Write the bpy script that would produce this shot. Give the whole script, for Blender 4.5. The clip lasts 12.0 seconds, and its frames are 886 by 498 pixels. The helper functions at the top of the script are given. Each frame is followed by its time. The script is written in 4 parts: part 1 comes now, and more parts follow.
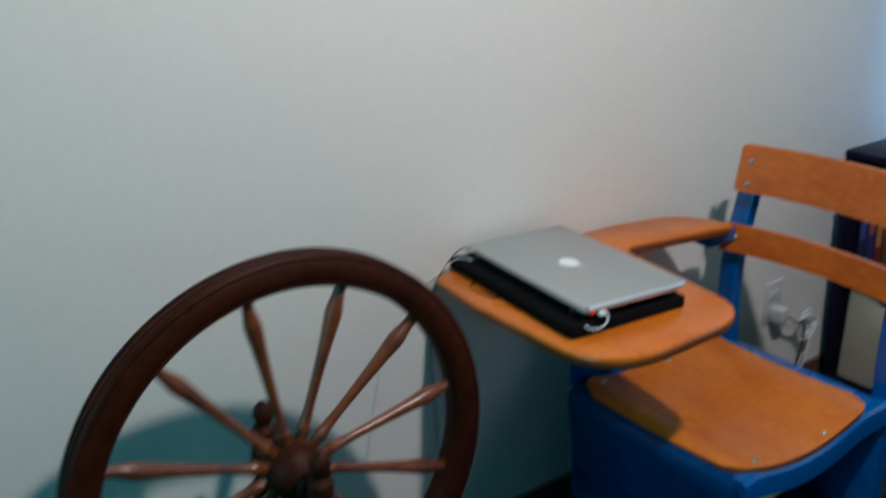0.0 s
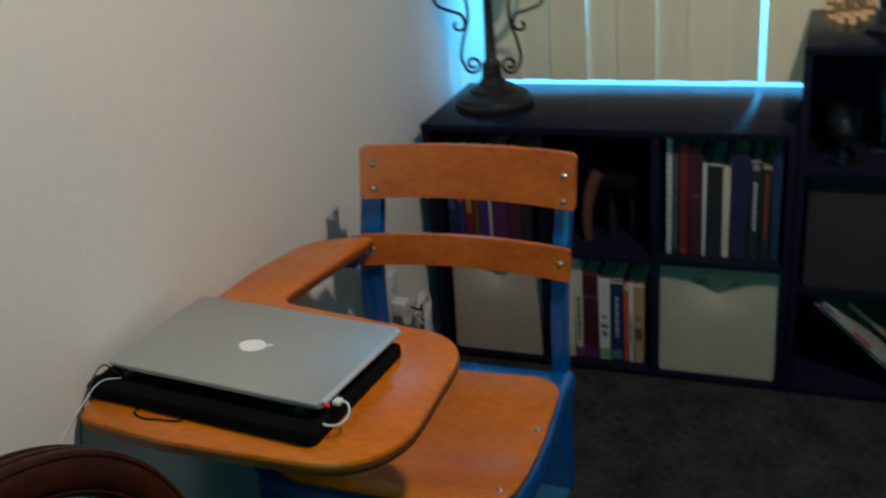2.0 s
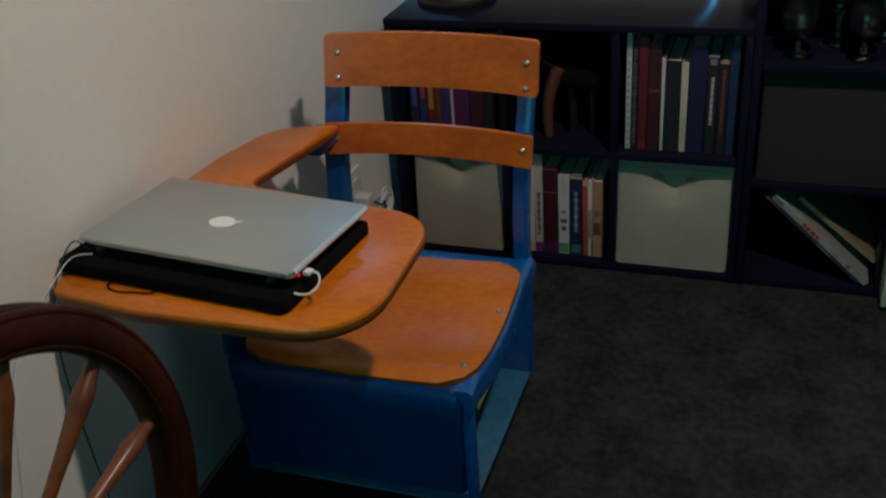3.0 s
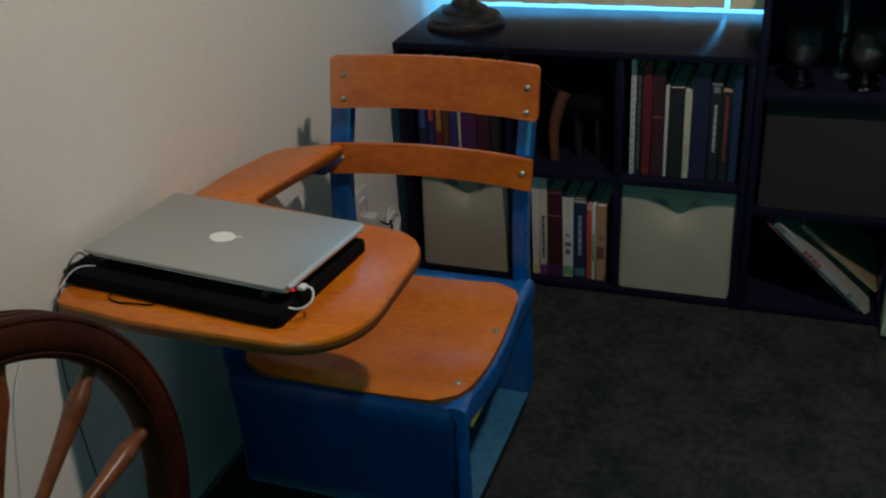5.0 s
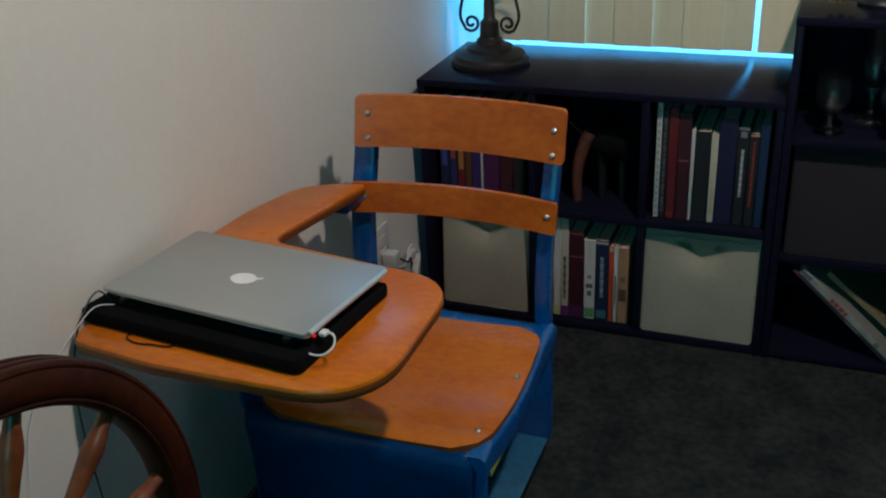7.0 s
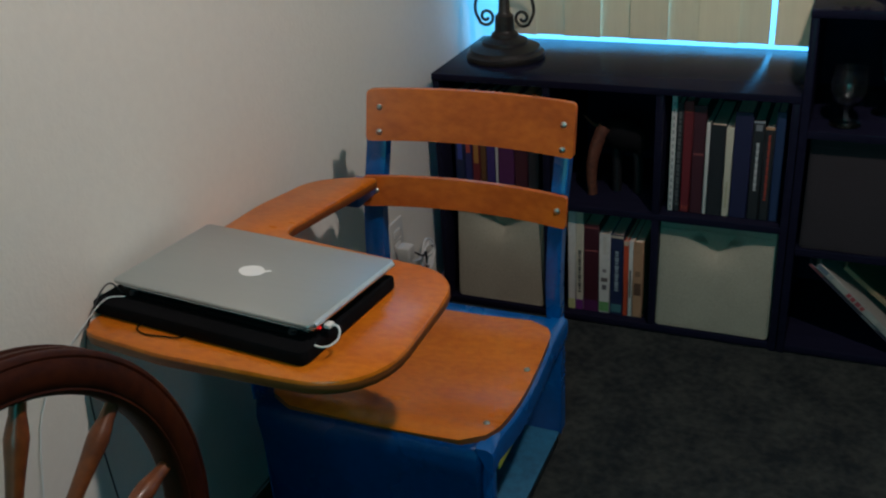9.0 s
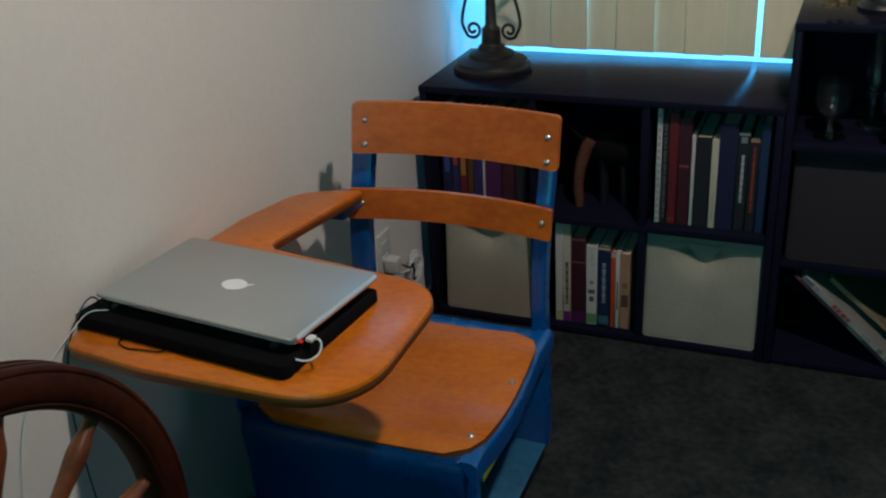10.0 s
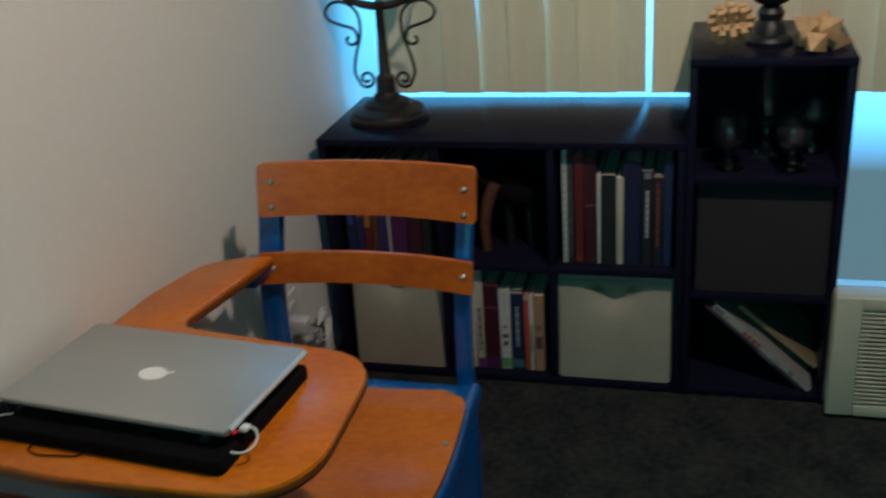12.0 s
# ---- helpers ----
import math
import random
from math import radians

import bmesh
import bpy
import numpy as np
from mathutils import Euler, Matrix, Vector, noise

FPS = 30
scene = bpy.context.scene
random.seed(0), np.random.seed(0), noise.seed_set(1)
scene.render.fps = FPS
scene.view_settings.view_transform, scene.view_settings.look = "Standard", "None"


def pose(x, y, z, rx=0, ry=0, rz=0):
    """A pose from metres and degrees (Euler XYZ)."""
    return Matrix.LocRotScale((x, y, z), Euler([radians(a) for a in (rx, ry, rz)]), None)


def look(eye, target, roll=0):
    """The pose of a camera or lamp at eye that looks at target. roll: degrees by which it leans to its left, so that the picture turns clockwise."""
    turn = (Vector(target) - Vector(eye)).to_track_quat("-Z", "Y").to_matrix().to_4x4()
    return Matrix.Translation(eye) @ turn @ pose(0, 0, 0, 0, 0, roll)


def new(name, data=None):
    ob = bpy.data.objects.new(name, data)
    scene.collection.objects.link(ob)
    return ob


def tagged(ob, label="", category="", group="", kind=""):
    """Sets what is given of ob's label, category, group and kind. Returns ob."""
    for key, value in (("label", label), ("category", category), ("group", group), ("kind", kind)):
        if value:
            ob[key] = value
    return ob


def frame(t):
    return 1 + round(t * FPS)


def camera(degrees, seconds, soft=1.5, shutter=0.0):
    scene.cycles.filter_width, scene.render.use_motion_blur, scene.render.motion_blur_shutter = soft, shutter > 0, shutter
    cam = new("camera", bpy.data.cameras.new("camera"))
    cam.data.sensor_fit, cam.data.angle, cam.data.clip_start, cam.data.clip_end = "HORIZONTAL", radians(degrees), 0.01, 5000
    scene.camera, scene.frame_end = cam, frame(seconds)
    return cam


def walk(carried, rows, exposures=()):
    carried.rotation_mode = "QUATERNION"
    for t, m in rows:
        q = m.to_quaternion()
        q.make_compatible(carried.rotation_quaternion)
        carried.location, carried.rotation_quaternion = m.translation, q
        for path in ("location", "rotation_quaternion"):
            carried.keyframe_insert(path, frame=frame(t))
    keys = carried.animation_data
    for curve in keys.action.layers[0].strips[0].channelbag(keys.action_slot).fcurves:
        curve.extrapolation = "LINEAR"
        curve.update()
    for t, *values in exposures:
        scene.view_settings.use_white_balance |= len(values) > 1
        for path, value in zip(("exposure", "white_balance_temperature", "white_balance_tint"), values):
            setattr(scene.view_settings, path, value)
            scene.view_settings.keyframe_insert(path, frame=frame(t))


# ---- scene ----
cam = camera(48.1, 12.0, soft=2.1, shutter=0.8)
PATH = [
    (0, (1.444, -2.283, 1.362), (-0.098, -1.218, 0.662), -2.1),
    (0.5, (1.312, -2.199, 1.387), (-0.126, -0.98, 0.717), -1.8),
    (1, (1.197, -2.149, 1.383), (-0.005, -0.736, 0.635), -1.5),
    (1.5, (1.051, -2.178, 1.394), (0.181, -0.56, 0.602), -2.9),
    (2, (0.942, -2.203, 1.398), (0.241, -0.52, 0.577), -5.4),
    (2.5, (0.911, -2.242, 1.378), (0.363, -0.577, 0.416), -6.9),
    (2.7, (0.92, -2.254, 1.368), (0.357, -0.597, 0.4), -5.8),
    (4.3, (1.068, -2.285, 1.348), (0.375, -0.68, 0.377), -3.3),
    (4.5, (1.041, -2.282, 1.367), (0.382, -0.657, 0.406), -3.3),
    (5, (0.995, -2.283, 1.366), (0.346, -0.635, 0.438), -3.8),
    (5.5, (0.967, -2.268, 1.373), (0.282, -0.63, 0.453), -4.1),
    (6, (0.961, -2.253, 1.375), (0.291, -0.594, 0.48), -3.3),
    (6.5, (0.961, -2.252, 1.382), (0.292, -0.588, 0.497), -2.7),
    (7, (0.97, -2.255, 1.38), (0.287, -0.593, 0.504), -2.9),
    (7.2, (0.973, -2.257, 1.376), (0.312, -0.589, 0.492), -2.7),
    (8.8, (0.997, -2.251, 1.382), (0.278, -0.61, 0.493), -3.0),
    (9, (1.002, -2.251, 1.379), (0.27, -0.612, 0.496), -3.6),
    (9.5, (1.012, -2.255, 1.381), (0.26, -0.618, 0.511), -3.7),
    (10, (1.018, -2.244, 1.383), (0.295, -0.592, 0.518), -3.5),
    (10.5, (1.02, -2.234, 1.384), (0.306, -0.575, 0.525), -3.6),
    (11, (1.003, -2.224, 1.388), (0.319, -0.544, 0.545), -3.9),
    (11.5, (0.961, -2.215, 1.394), (0.336, -0.505, 0.566), -4.7),
    (12, (0.924, -2.198, 1.405), (0.426, -0.442, 0.586), -4.4),
]
# seconds, stops, kelvin, tint: the clip's camera darkens and warms its picture as it turns to the window
EXPOSURES = [(0.0, -0.19, 5100, 11.5), (1.0, -0.31, 5150, 11.5), (1.6, -0.53, 5450, 11.5), (2.5, -0.85, 5950, 13.5), (4.5, -0.88, 6000, 14.0), (7.0, -0.76, 5650, 13.0), (11.0, -0.76, 5700, 13.5), (12.0, -0.82, 5950, 13.5)]
walk(cam, [(t, look(eye, target, roll)) for t, eye, target, roll in PATH], EXPOSURES)

# ---- world and light ----
world = bpy.data.worlds.new("sky")
scene.world = world
world.use_nodes = True
sky = world.node_tree.nodes.new("ShaderNodeTexSky")
sky.sky_type, sky.sun_disc = "NISHITA", False
sky.sun_elevation, sky.sun_rotation = radians(40), radians(200)
world.node_tree.links.new(sky.outputs[0], world.node_tree.nodes["Background"].inputs[0])
world.node_tree.nodes["Background"].inputs[1].default_value = 0.12


def lamp(name, kind, m, watts, colour, size=0.1, size_y=None):
    data = bpy.data.lights.new(name, kind)
    data.energy, data.color = watts, colour
    if kind == "AREA":
        data.shape, data.size, data.size_y = "RECTANGLE", size, size_y
    else:
        data.shadow_soft_size = size
    ob = new(name, data)
    ob.matrix_world = m
    return ob


bulb = lamp("ceiling_downlight", "SPOT", pose(1.25, -1.20, 2.34), 136, (1.0, 0.83, 0.67), 0.045)
bulb.data.spot_size, bulb.data.spot_blend = radians(168), 0.25
# teal daylight fill, added through an unseen opening in the south wall
lamp("unseen_south_fill", "AREA", look((1.0, -4.48, 1.45), (0.5, -1.0, 0.5)), 22, (0.0, 0.82, 0.74), 1.5, 1.2)
# weak blue fill, added through an unseen opening right of the window
lamp("unseen_side_fill", "AREA", look((3.3, 0.60, 1.15), (3.3, -1.0, 1.15)), 3.0, (0.16, 0.70, 1.15), 1.4, 1.8)


# ---- materials ----
def material(name, colour, rough=0.6, metal=0.0, second=None, scale=8.0, stretch=(1, 1, 1), fine=120.0, mix=0.5,
             bump=0.0, coat=0.0, rough_var=0.0, transmission=0.0, per_object=0.0, spec=0.5, bump_scale=None):
    m = bpy.data.materials.new(name)
    m.use_nodes = True
    t = m.node_tree
    b = t.nodes["Principled BSDF"]
    b.inputs["Roughness"].default_value, b.inputs["Metallic"].default_value = rough, metal
    b.inputs["Coat Weight"].default_value, b.inputs["Coat Roughness"].default_value = coat, 0.18
    b.inputs["Transmission Weight"].default_value = transmission
    b.inputs["Specular IOR Level"].default_value = spec
    co = t.nodes.new("ShaderNodeTexCoord")
    mp = t.nodes.new("ShaderNodeMapping")
    mp.inputs["Scale"].default_value = stretch
    t.links.new(co.outputs["Object"], mp.inputs["Vector"])
    big, small = (t.nodes.new("ShaderNodeTexNoise") for _ in range(2))
    for node, s, detail in ((big, scale, 3), (small, fine, 4)):
        node.inputs["Scale"].default_value, node.inputs["Detail"].default_value = s, detail
        t.links.new(mp.outputs[0], node.inputs["Vector"])
    both = t.nodes.new("ShaderNodeMath")
    both.operation = "ADD"
    t.links.new(big.outputs["Fac"], both.inputs[0])
    t.links.new(small.outputs["Fac"], both.inputs[1])
    ramp = t.nodes.new("ShaderNodeMapRange")
    ramp.inputs["From Min"].default_value, ramp.inputs["From Max"].default_value = 0.75, 1.25
    t.links.new(both.outputs[0], ramp.inputs["Value"])
    mixer = t.nodes.new("ShaderNodeMix")
    mixer.data_type = "RGBA"
    second = second or tuple(c * (1 - 0.35 * mix) for c in colour)
    mixer.inputs["A"].default_value, mixer.inputs["B"].default_value = (*colour, 1), (*second, 1)
    t.links.new(ramp.outputs[0], mixer.inputs["Factor"])
    out = mixer.outputs["Result"]
    if per_object:
        info, hsv, span = t.nodes.new("ShaderNodeObjectInfo"), t.nodes.new("ShaderNodeHueSaturation"), t.nodes.new("ShaderNodeMapRange")
        span.inputs["To Min"].default_value, span.inputs["To Max"].default_value = 1 - per_object, 1 + per_object
        t.links.new(info.outputs["Random"], span.inputs["Value"])
        t.links.new(span.outputs[0], hsv.inputs["Value"])
        t.links.new(out, hsv.inputs["Color"])
        out = hsv.outputs[0]
    t.links.new(out, b.inputs["Base Color"])
    if rough_var:
        span = t.nodes.new("ShaderNodeMapRange")
        span.inputs["To Min"].default_value, span.inputs["To Max"].default_value = rough - rough_var, rough + rough_var
        t.links.new(big.outputs["Fac"], span.inputs["Value"])
        t.links.new(span.outputs[0], b.inputs["Roughness"])
    if bump:
        node = t.nodes.new("ShaderNodeBump")
        node.inputs["Strength"].default_value, node.inputs["Distance"].default_value = bump, 0.002
        src = small
        if bump_scale:
            src = t.nodes.new("ShaderNodeTexNoise")
            src.inputs["Scale"].default_value, src.inputs["Detail"].default_value = bump_scale, 2
            t.links.new(co.outputs["Object"], src.inputs["Vector"])
        t.links.new(src.outputs["Fac"], node.inputs["Height"])
        t.links.new(node.outputs[0], b.inputs["Normal"])
    return m


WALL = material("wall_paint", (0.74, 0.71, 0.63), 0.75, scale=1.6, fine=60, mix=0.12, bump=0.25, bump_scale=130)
# unseen ceiling and far walls: dark cool colours that hold back warm bounce light
CEILING = material("ceiling_bounce_tone", (0.16, 0.25, 0.25), 0.9, scale=2, mix=0.1, bump=0.3, bump_scale=90)
ROOM = material("bounce_cutting_green", (0.07, 0.14, 0.15), 0.8, scale=2, mix=0.2, bump=0.25, bump_scale=130)
CARPET = material("carpet", (0.036, 0.040, 0.037), 0.97, second=(0.012, 0.015, 0.017), scale=9, fine=48, bump=1.0, bump_scale=260, spec=0.1)
TAN_WOOD = material("tan_baseboard", (0.13, 0.065, 0.035), 0.5, scale=6, stretch=(6, 1, 6), fine=40, mix=0.6)
ORANGE = material("orange_varnished_maple", (0.60, 0.168, 0.003), 0.30, second=(0.46, 0.108, 0.002), scale=4, stretch=(1.6, 3, 1), fine=34, coat=0.28, spec=0.30, bump=0.05, rough_var=0.08)
ORANGE_X = material("orange_varnished_maple_across", (0.50, 0.122, 0.007), 0.34, second=(0.36, 0.075, 0.004), scale=7, stretch=(1, 1, 1.8), fine=40, coat=0.15, bump=0.05, rough_var=0.08, spec=0.32)
PLY_EDGE = material("plywood_edge", (0.24, 0.070, 0.012), 0.38, second=(0.13, 0.036, 0.008), scale=3, stretch=(1, 1, 60), fine=14)
BLUE = material("blue_enamel", (0.004, 0.095, 0.34), 0.28, second=(0.003, 0.070, 0.26), scale=5, fine=70, coat=0.25, bump=0.06, bump_scale=60, rough_var=0.08)
TRAY_BLUE = material("worn_blue_enamel", (0.03, 0.15, 0.27), 0.5, second=(0.02, 0.09, 0.17), scale=11, fine=60, bump=0.1)
STEEL = material("bolt_steel", (0.6, 0.6, 0.58), 0.28, 1.0, scale=30, mix=0.3)
ALU = material("brushed_aluminium", (0.54, 0.57, 0.56), 0.38, 0.85, scale=4, stretch=(1, 30, 1), fine=90, mix=0.10)
ALU_EDGE = material("aluminium_edge", (0.72, 0.75, 0.75), 0.25, 0.9, scale=4, mix=0.1)
POLISHED = material("polished_aluminium", (0.80, 0.86, 0.88), 0.42, 1.0, scale=6, mix=0.05)
LOGO = material("white_logo", (0.85, 0.86, 0.84), 0.3, scale=20, mix=0.05)
BLACK_FOAM = material("black_fabric", (0.005, 0.005, 0.006), 0.9, second=(0.002, 0.002, 0.0025), scale=20, fine=300, bump=0.5, spec=0.1)
BLACK = material("black_plastic", (0.010, 0.010, 0.012), 0.45, scale=20, mix=0.5)
WHITE_CORD = material("white_cord", (0.75, 0.75, 0.73), 0.45, scale=20, mix=0.2)
# black-brown laminate; the blue in its colour stands for reflected window light
SHELF = material("blue_lifted_laminate", (0.0075, 0.0075, 0.018), 0.20, second=(0.010, 0.010, 0.023), scale=5, stretch=(1, 10, 10), fine=40, bump=0.05, rough_var=0.04, spec=0.035)
CANVAS = material("beige_canvas", (0.35, 0.32, 0.245), 0.9, second=(0.285, 0.26, 0.20), scale=6, fine=220, bump=0.4)
BROWN_CANVAS = material("dark_brown_canvas", (0.016, 0.012, 0.016), 0.9, scale=9, fine=220, mix=0.5, bump=0.4)
BLIND = material("cream_vinyl_slat", (0.78, 0.70, 0.50), 0.55, second=(0.72, 0.64, 0.45), scale=3, stretch=(14, 14, 0.6), fine=40, per_object=0.05)
IRON = material("dark_wrought_iron", (0.020, 0.018, 0.018), 0.45, 0.4, second=(0.045, 0.035, 0.028), scale=18, fine=120, bump=0.3)
BRONZE = material("dark_bronze_base", (0.022, 0.017, 0.015), 0.48, 0.3, second=(0.012, 0.010, 0.010), scale=14, fine=90, bump=0.2)
DIAL = material("aged_clock_dial", (0.62, 0.55, 0.44), 0.6, second=(0.50, 0.42, 0.32), scale=7, fine=60)
WHEEL = material("red_brown_turned_wood", (0.046, 0.0105, 0.0030), 0.50, second=(0.019, 0.004, 0.0015), scale=8, stretch=(6, 1, 1), fine=50, spec=0.12, bump=0.08, rough_var=0.08)
SPOKE = material("brown_turned_spoke", (0.19, 0.050, 0.008), 0.42, second=(0.085, 0.021, 0.005), scale=14, fine=60, coat=0.2, bump=0.08)
PALE_WOOD = material("pale_puzzle_wood", (0.60, 0.38, 0.19), 0.55, second=(0.44, 0.25, 0.11), scale=14, fine=60, per_object=0.12)
GLASS = material("clear_glass", (0.97, 0.98, 0.98), 0.10, transmission=1.0, mix=0.0)
GLASS.node_tree.nodes["Principled BSDF"].inputs["IOR"].default_value = 1.45
HEATER = material("ivory_plastic", (0.46, 0.46, 0.35), 0.6, scale=5, mix=0.15)
GRILLE_SHADE = material("grille_inside_shade", (0.03, 0.03, 0.028), 0.8, mix=0.4)
PAPER = material("page_paper", (0.62, 0.57, 0.47), 0.9, second=(0.48, 0.43, 0.34), scale=4, stretch=(60, 1, 1), fine=30)
YELLOW = material("yellow_green_paper", (0.36, 0.40, 0.03), 0.6, scale=8, mix=0.4)
TERRACOTTA = material("terracotta_carving", (0.13, 0.042, 0.022), 0.6, second=(0.06, 0.02, 0.012), scale=12, fine=90, bump=0.3)
PLASTIC_WHITE = material("white_plastic", (0.58, 0.57, 0.53), 0.4, mix=0.15)
RED_LED = bpy.data.materials.new("red_led")
RED_LED.use_nodes = True
RED_LED.node_tree.nodes["Principled BSDF"].inputs["Base Color"].default_value = (0.5, 0.01, 0.01, 1)
RED_LED.node_tree.nodes["Principled BSDF"].inputs["Emission Color"].default_value = (1.0, 0.02, 0.02, 1)
RED_LED.node_tree.nodes["Principled BSDF"].inputs["Emission Strength"].default_value = 0.7

COVERS = {}


def cover(colour, rough=0.5):
    if colour not in COVERS:
        COVERS[colour] = material("book_cover", colour, rough, scale=9, fine=80, mix=0.35)
    return COVERS[colour]


# ---- building helpers ----
def base_of(ob):
    at = Vector((0, 0, 0))
    while ob:
        at, ob = at + ob.location, ob.parent
    return at


def thing(name, at, label, category, group="", kind=""):
    ob = new(name)
    ob.empty_display_size = 0.05
    ob.location = at
    return tagged(ob, label, category, group, kind)


def part(name, bm, mat, parent=None, label="", smooth=True):
    """One mesh, given in world places, under a thing or a part."""
    me = bpy.data.meshes.new(name)
    if parent:
        bmesh.ops.translate(bm, verts=bm.verts, vec=-base_of(parent))
    bmesh.ops.recalc_face_normals(bm, faces=bm.faces)
    bm.to_mesh(me)
    bm.free()
    mats = mat if isinstance(mat, (list, tuple)) else [mat]
    for one in mats:
        me.materials.append(one)
    ob = new(name, me)
    ob.parent = parent
    if smooth:
        me.polygons.foreach_set("use_smooth", [True] * len(me.polygons))
        me.set_sharp_from_angle(angle=radians(38))
    return tagged(ob, label)


def block(x0, x1, y0, y1, z0, z1, bevel=0.0, seg=2, turn=None, bm=None):
    own = bmesh.new()
    bmesh.ops.create_cube(own, size=1.0)
    for v in own.verts:
        v.co = Vector(((x0 + x1) / 2 + v.co.x * (x1 - x0), (y0 + y1) / 2 + v.co.y * (y1 - y0), (z0 + z1) / 2 + v.co.z * (z1 - z0)))
    if bevel:
        bmesh.ops.bevel(own, geom=own.edges[:], offset=bevel, segments=seg, profile=0.5, affect="EDGES")
    if turn:
        own.transform(turn)
    if bm is None:
        return own
    me = bpy.data.meshes.new("piece")
    own.to_mesh(me)
    own.free()
    bm.from_mesh(me)
    bpy.data.meshes.remove(me)
    return bm


def lathe(profile, m=None, seg=32, bm=None):
    """Turns (radius, height) pairs about z."""
    bm = bm or bmesh.new()
    m = m or Matrix()
    rings = []
    for r, z in profile:
        if r < 1e-5:
            rings.append([bm.verts.new(m @ Vector((0, 0, z)))])
        else:
            rings.append([bm.verts.new(m @ Vector((r * math.cos(a), r * math.sin(a), z))) for a in (2 * math.pi * k / seg for k in range(seg))])
    for a, b in zip(rings, rings[1:]):
        for k in range(seg):
            n = (k + 1) % seg
            quad = [a[k % len(a)], a[n % len(a)], b[n % len(b)], b[k % len(b)]]
            quad = list(dict.fromkeys(quad))
            if len(quad) > 2:
                bm.faces.new(quad)
    for ring in (rings[0], rings[-1]):
        if len(ring) > 2:
            bm.faces.new(ring)
    return bm


def between(a, b):
    """A frame whose z runs from a to b."""
    a, b = Vector(a), Vector(b)
    return Matrix.Translation(a) @ (b - a).to_track_quat("Z", "Y").to_matrix().to_4x4(), (b - a).length


def tube(points, radius, seg=8, bm=None, closed=False, taper=None):
    bm = bm or bmesh.new()
    pts = [Vector(p) for p in points]
    rings, side = [], None
    for k, p in enumerate(pts):
        d = (pts[min(k + 1, len(pts) - 1)] - pts[max(k - 1, 0)])
        if closed:
            d = pts[(k + 1) % len(pts)] - pts[k - 1]
        d.normalize()
        side = (side or d.orthogonal()).copy()
        side = (side - d * side.dot(d)).normalized()
        up = d.cross(side)
        r = radius * (taper(k / (len(pts) - 1)) if taper else 1)
        rings.append([bm.verts.new(p + r * (math.cos(a) * side + math.sin(a) * up)) for a in (2 * math.pi * n / seg for n in range(seg))])
    pairs = list(zip(rings, rings[1:])) + ([(rings[-1], rings[0])] if closed else [])
    for a, b in pairs:
        for n in range(seg):
            bm.faces.new((a[n], a[(n + 1) % seg], b[(n + 1) % seg], b[n]))
    if not closed:
        bm.faces.new(rings[0])
        bm.faces.new(rings[-1])
    return bm


def spline(points, steps=10):
    """A smooth line through a few points."""
    p = [Vector(q) for q in points]
    p = [2 * p[0] - p[1], *p, 2 * p[-1] - p[-2]]
    out = []
    for a, b, c, d in zip(p, p[1:], p[2:], p[3:]):
        for k in range(steps):
            t = k / steps
            out.append(0.5 * ((2 * b) + (c - a) * t + (2 * a - 5 * b + 4 * c - d) * t * t + (3 * b - a - 3 * c + d) * t ** 3))
    return out + [p[-2]]


def rounded(corners, steps=8):
    """A polygon of (x, y, radius) corners with its corners rounded."""
    out, n = [], len(corners)
    for k in range(n):
        a, b, c = (Vector(corners[(k + d) % n][:2]) for d in (-1, 0, 1))
        r = corners[k][2]
        u, v = (a - b).normalized(), (c - b).normalized()
        half = u.angle(v) / 2
        d = min(r / math.tan(half), 0.49 * (a - b).length, 0.49 * (c - b).length)
        s, e = b + u * d, b + v * d
        for i in range(steps + 1):
            t = i / steps
            w = 2 * (1 - t) * t * (0.55 + 0.45 * math.sin(half))
            base = (1 - t) ** 2 + t ** 2
            out.append(((1 - t) ** 2 * s + t ** 2 * e + w * b) / (base + w))
    return out


def slab(outline, z0, z1, edge=0.004, bm=None, side_mat=0):
    """A flat plate of an outline in x and y, with eased upper and lower edges."""
    bm = bm or bmesh.new()
    mid = sum(outline, Vector((0, 0))) / len(outline)
    n = len(outline)

    def ring(inset, z):
        vs = []
        for k, p in enumerate(outline):
            d = outline[(k + 1) % n] - outline[k - 1]
            out = Vector((d.y, -d.x)).normalized()
            vs.append(bm.verts.new((*(p - out * inset), z)))
        return vs

    turn = sum(outline[k - 1].x * outline[k].y - outline[k].x * outline[k - 1].y for k in range(n))
    sign = 1 if turn > 0 else -1
    rings = [ring(sign * edge, z0), ring(sign * 0.3 * edge, z0 + 0.3 * edge), ring(0, z0 + edge), ring(0, z1 - edge), ring(sign * 0.3 * edge, z1 - 0.3 * edge), ring(sign * edge, z1)]
    for i, (a, b) in enumerate(zip(rings, rings[1:])):
        for k in range(n):
            f = bm.faces.new((a[k], a[(k + 1) % n], b[(k + 1) % n], b[k]))
            f.material_index = side_mat if i in (1, 2) else 0
    bm.faces.new(rings[0])
    bm.faces.new(rings[-1])
    return bm


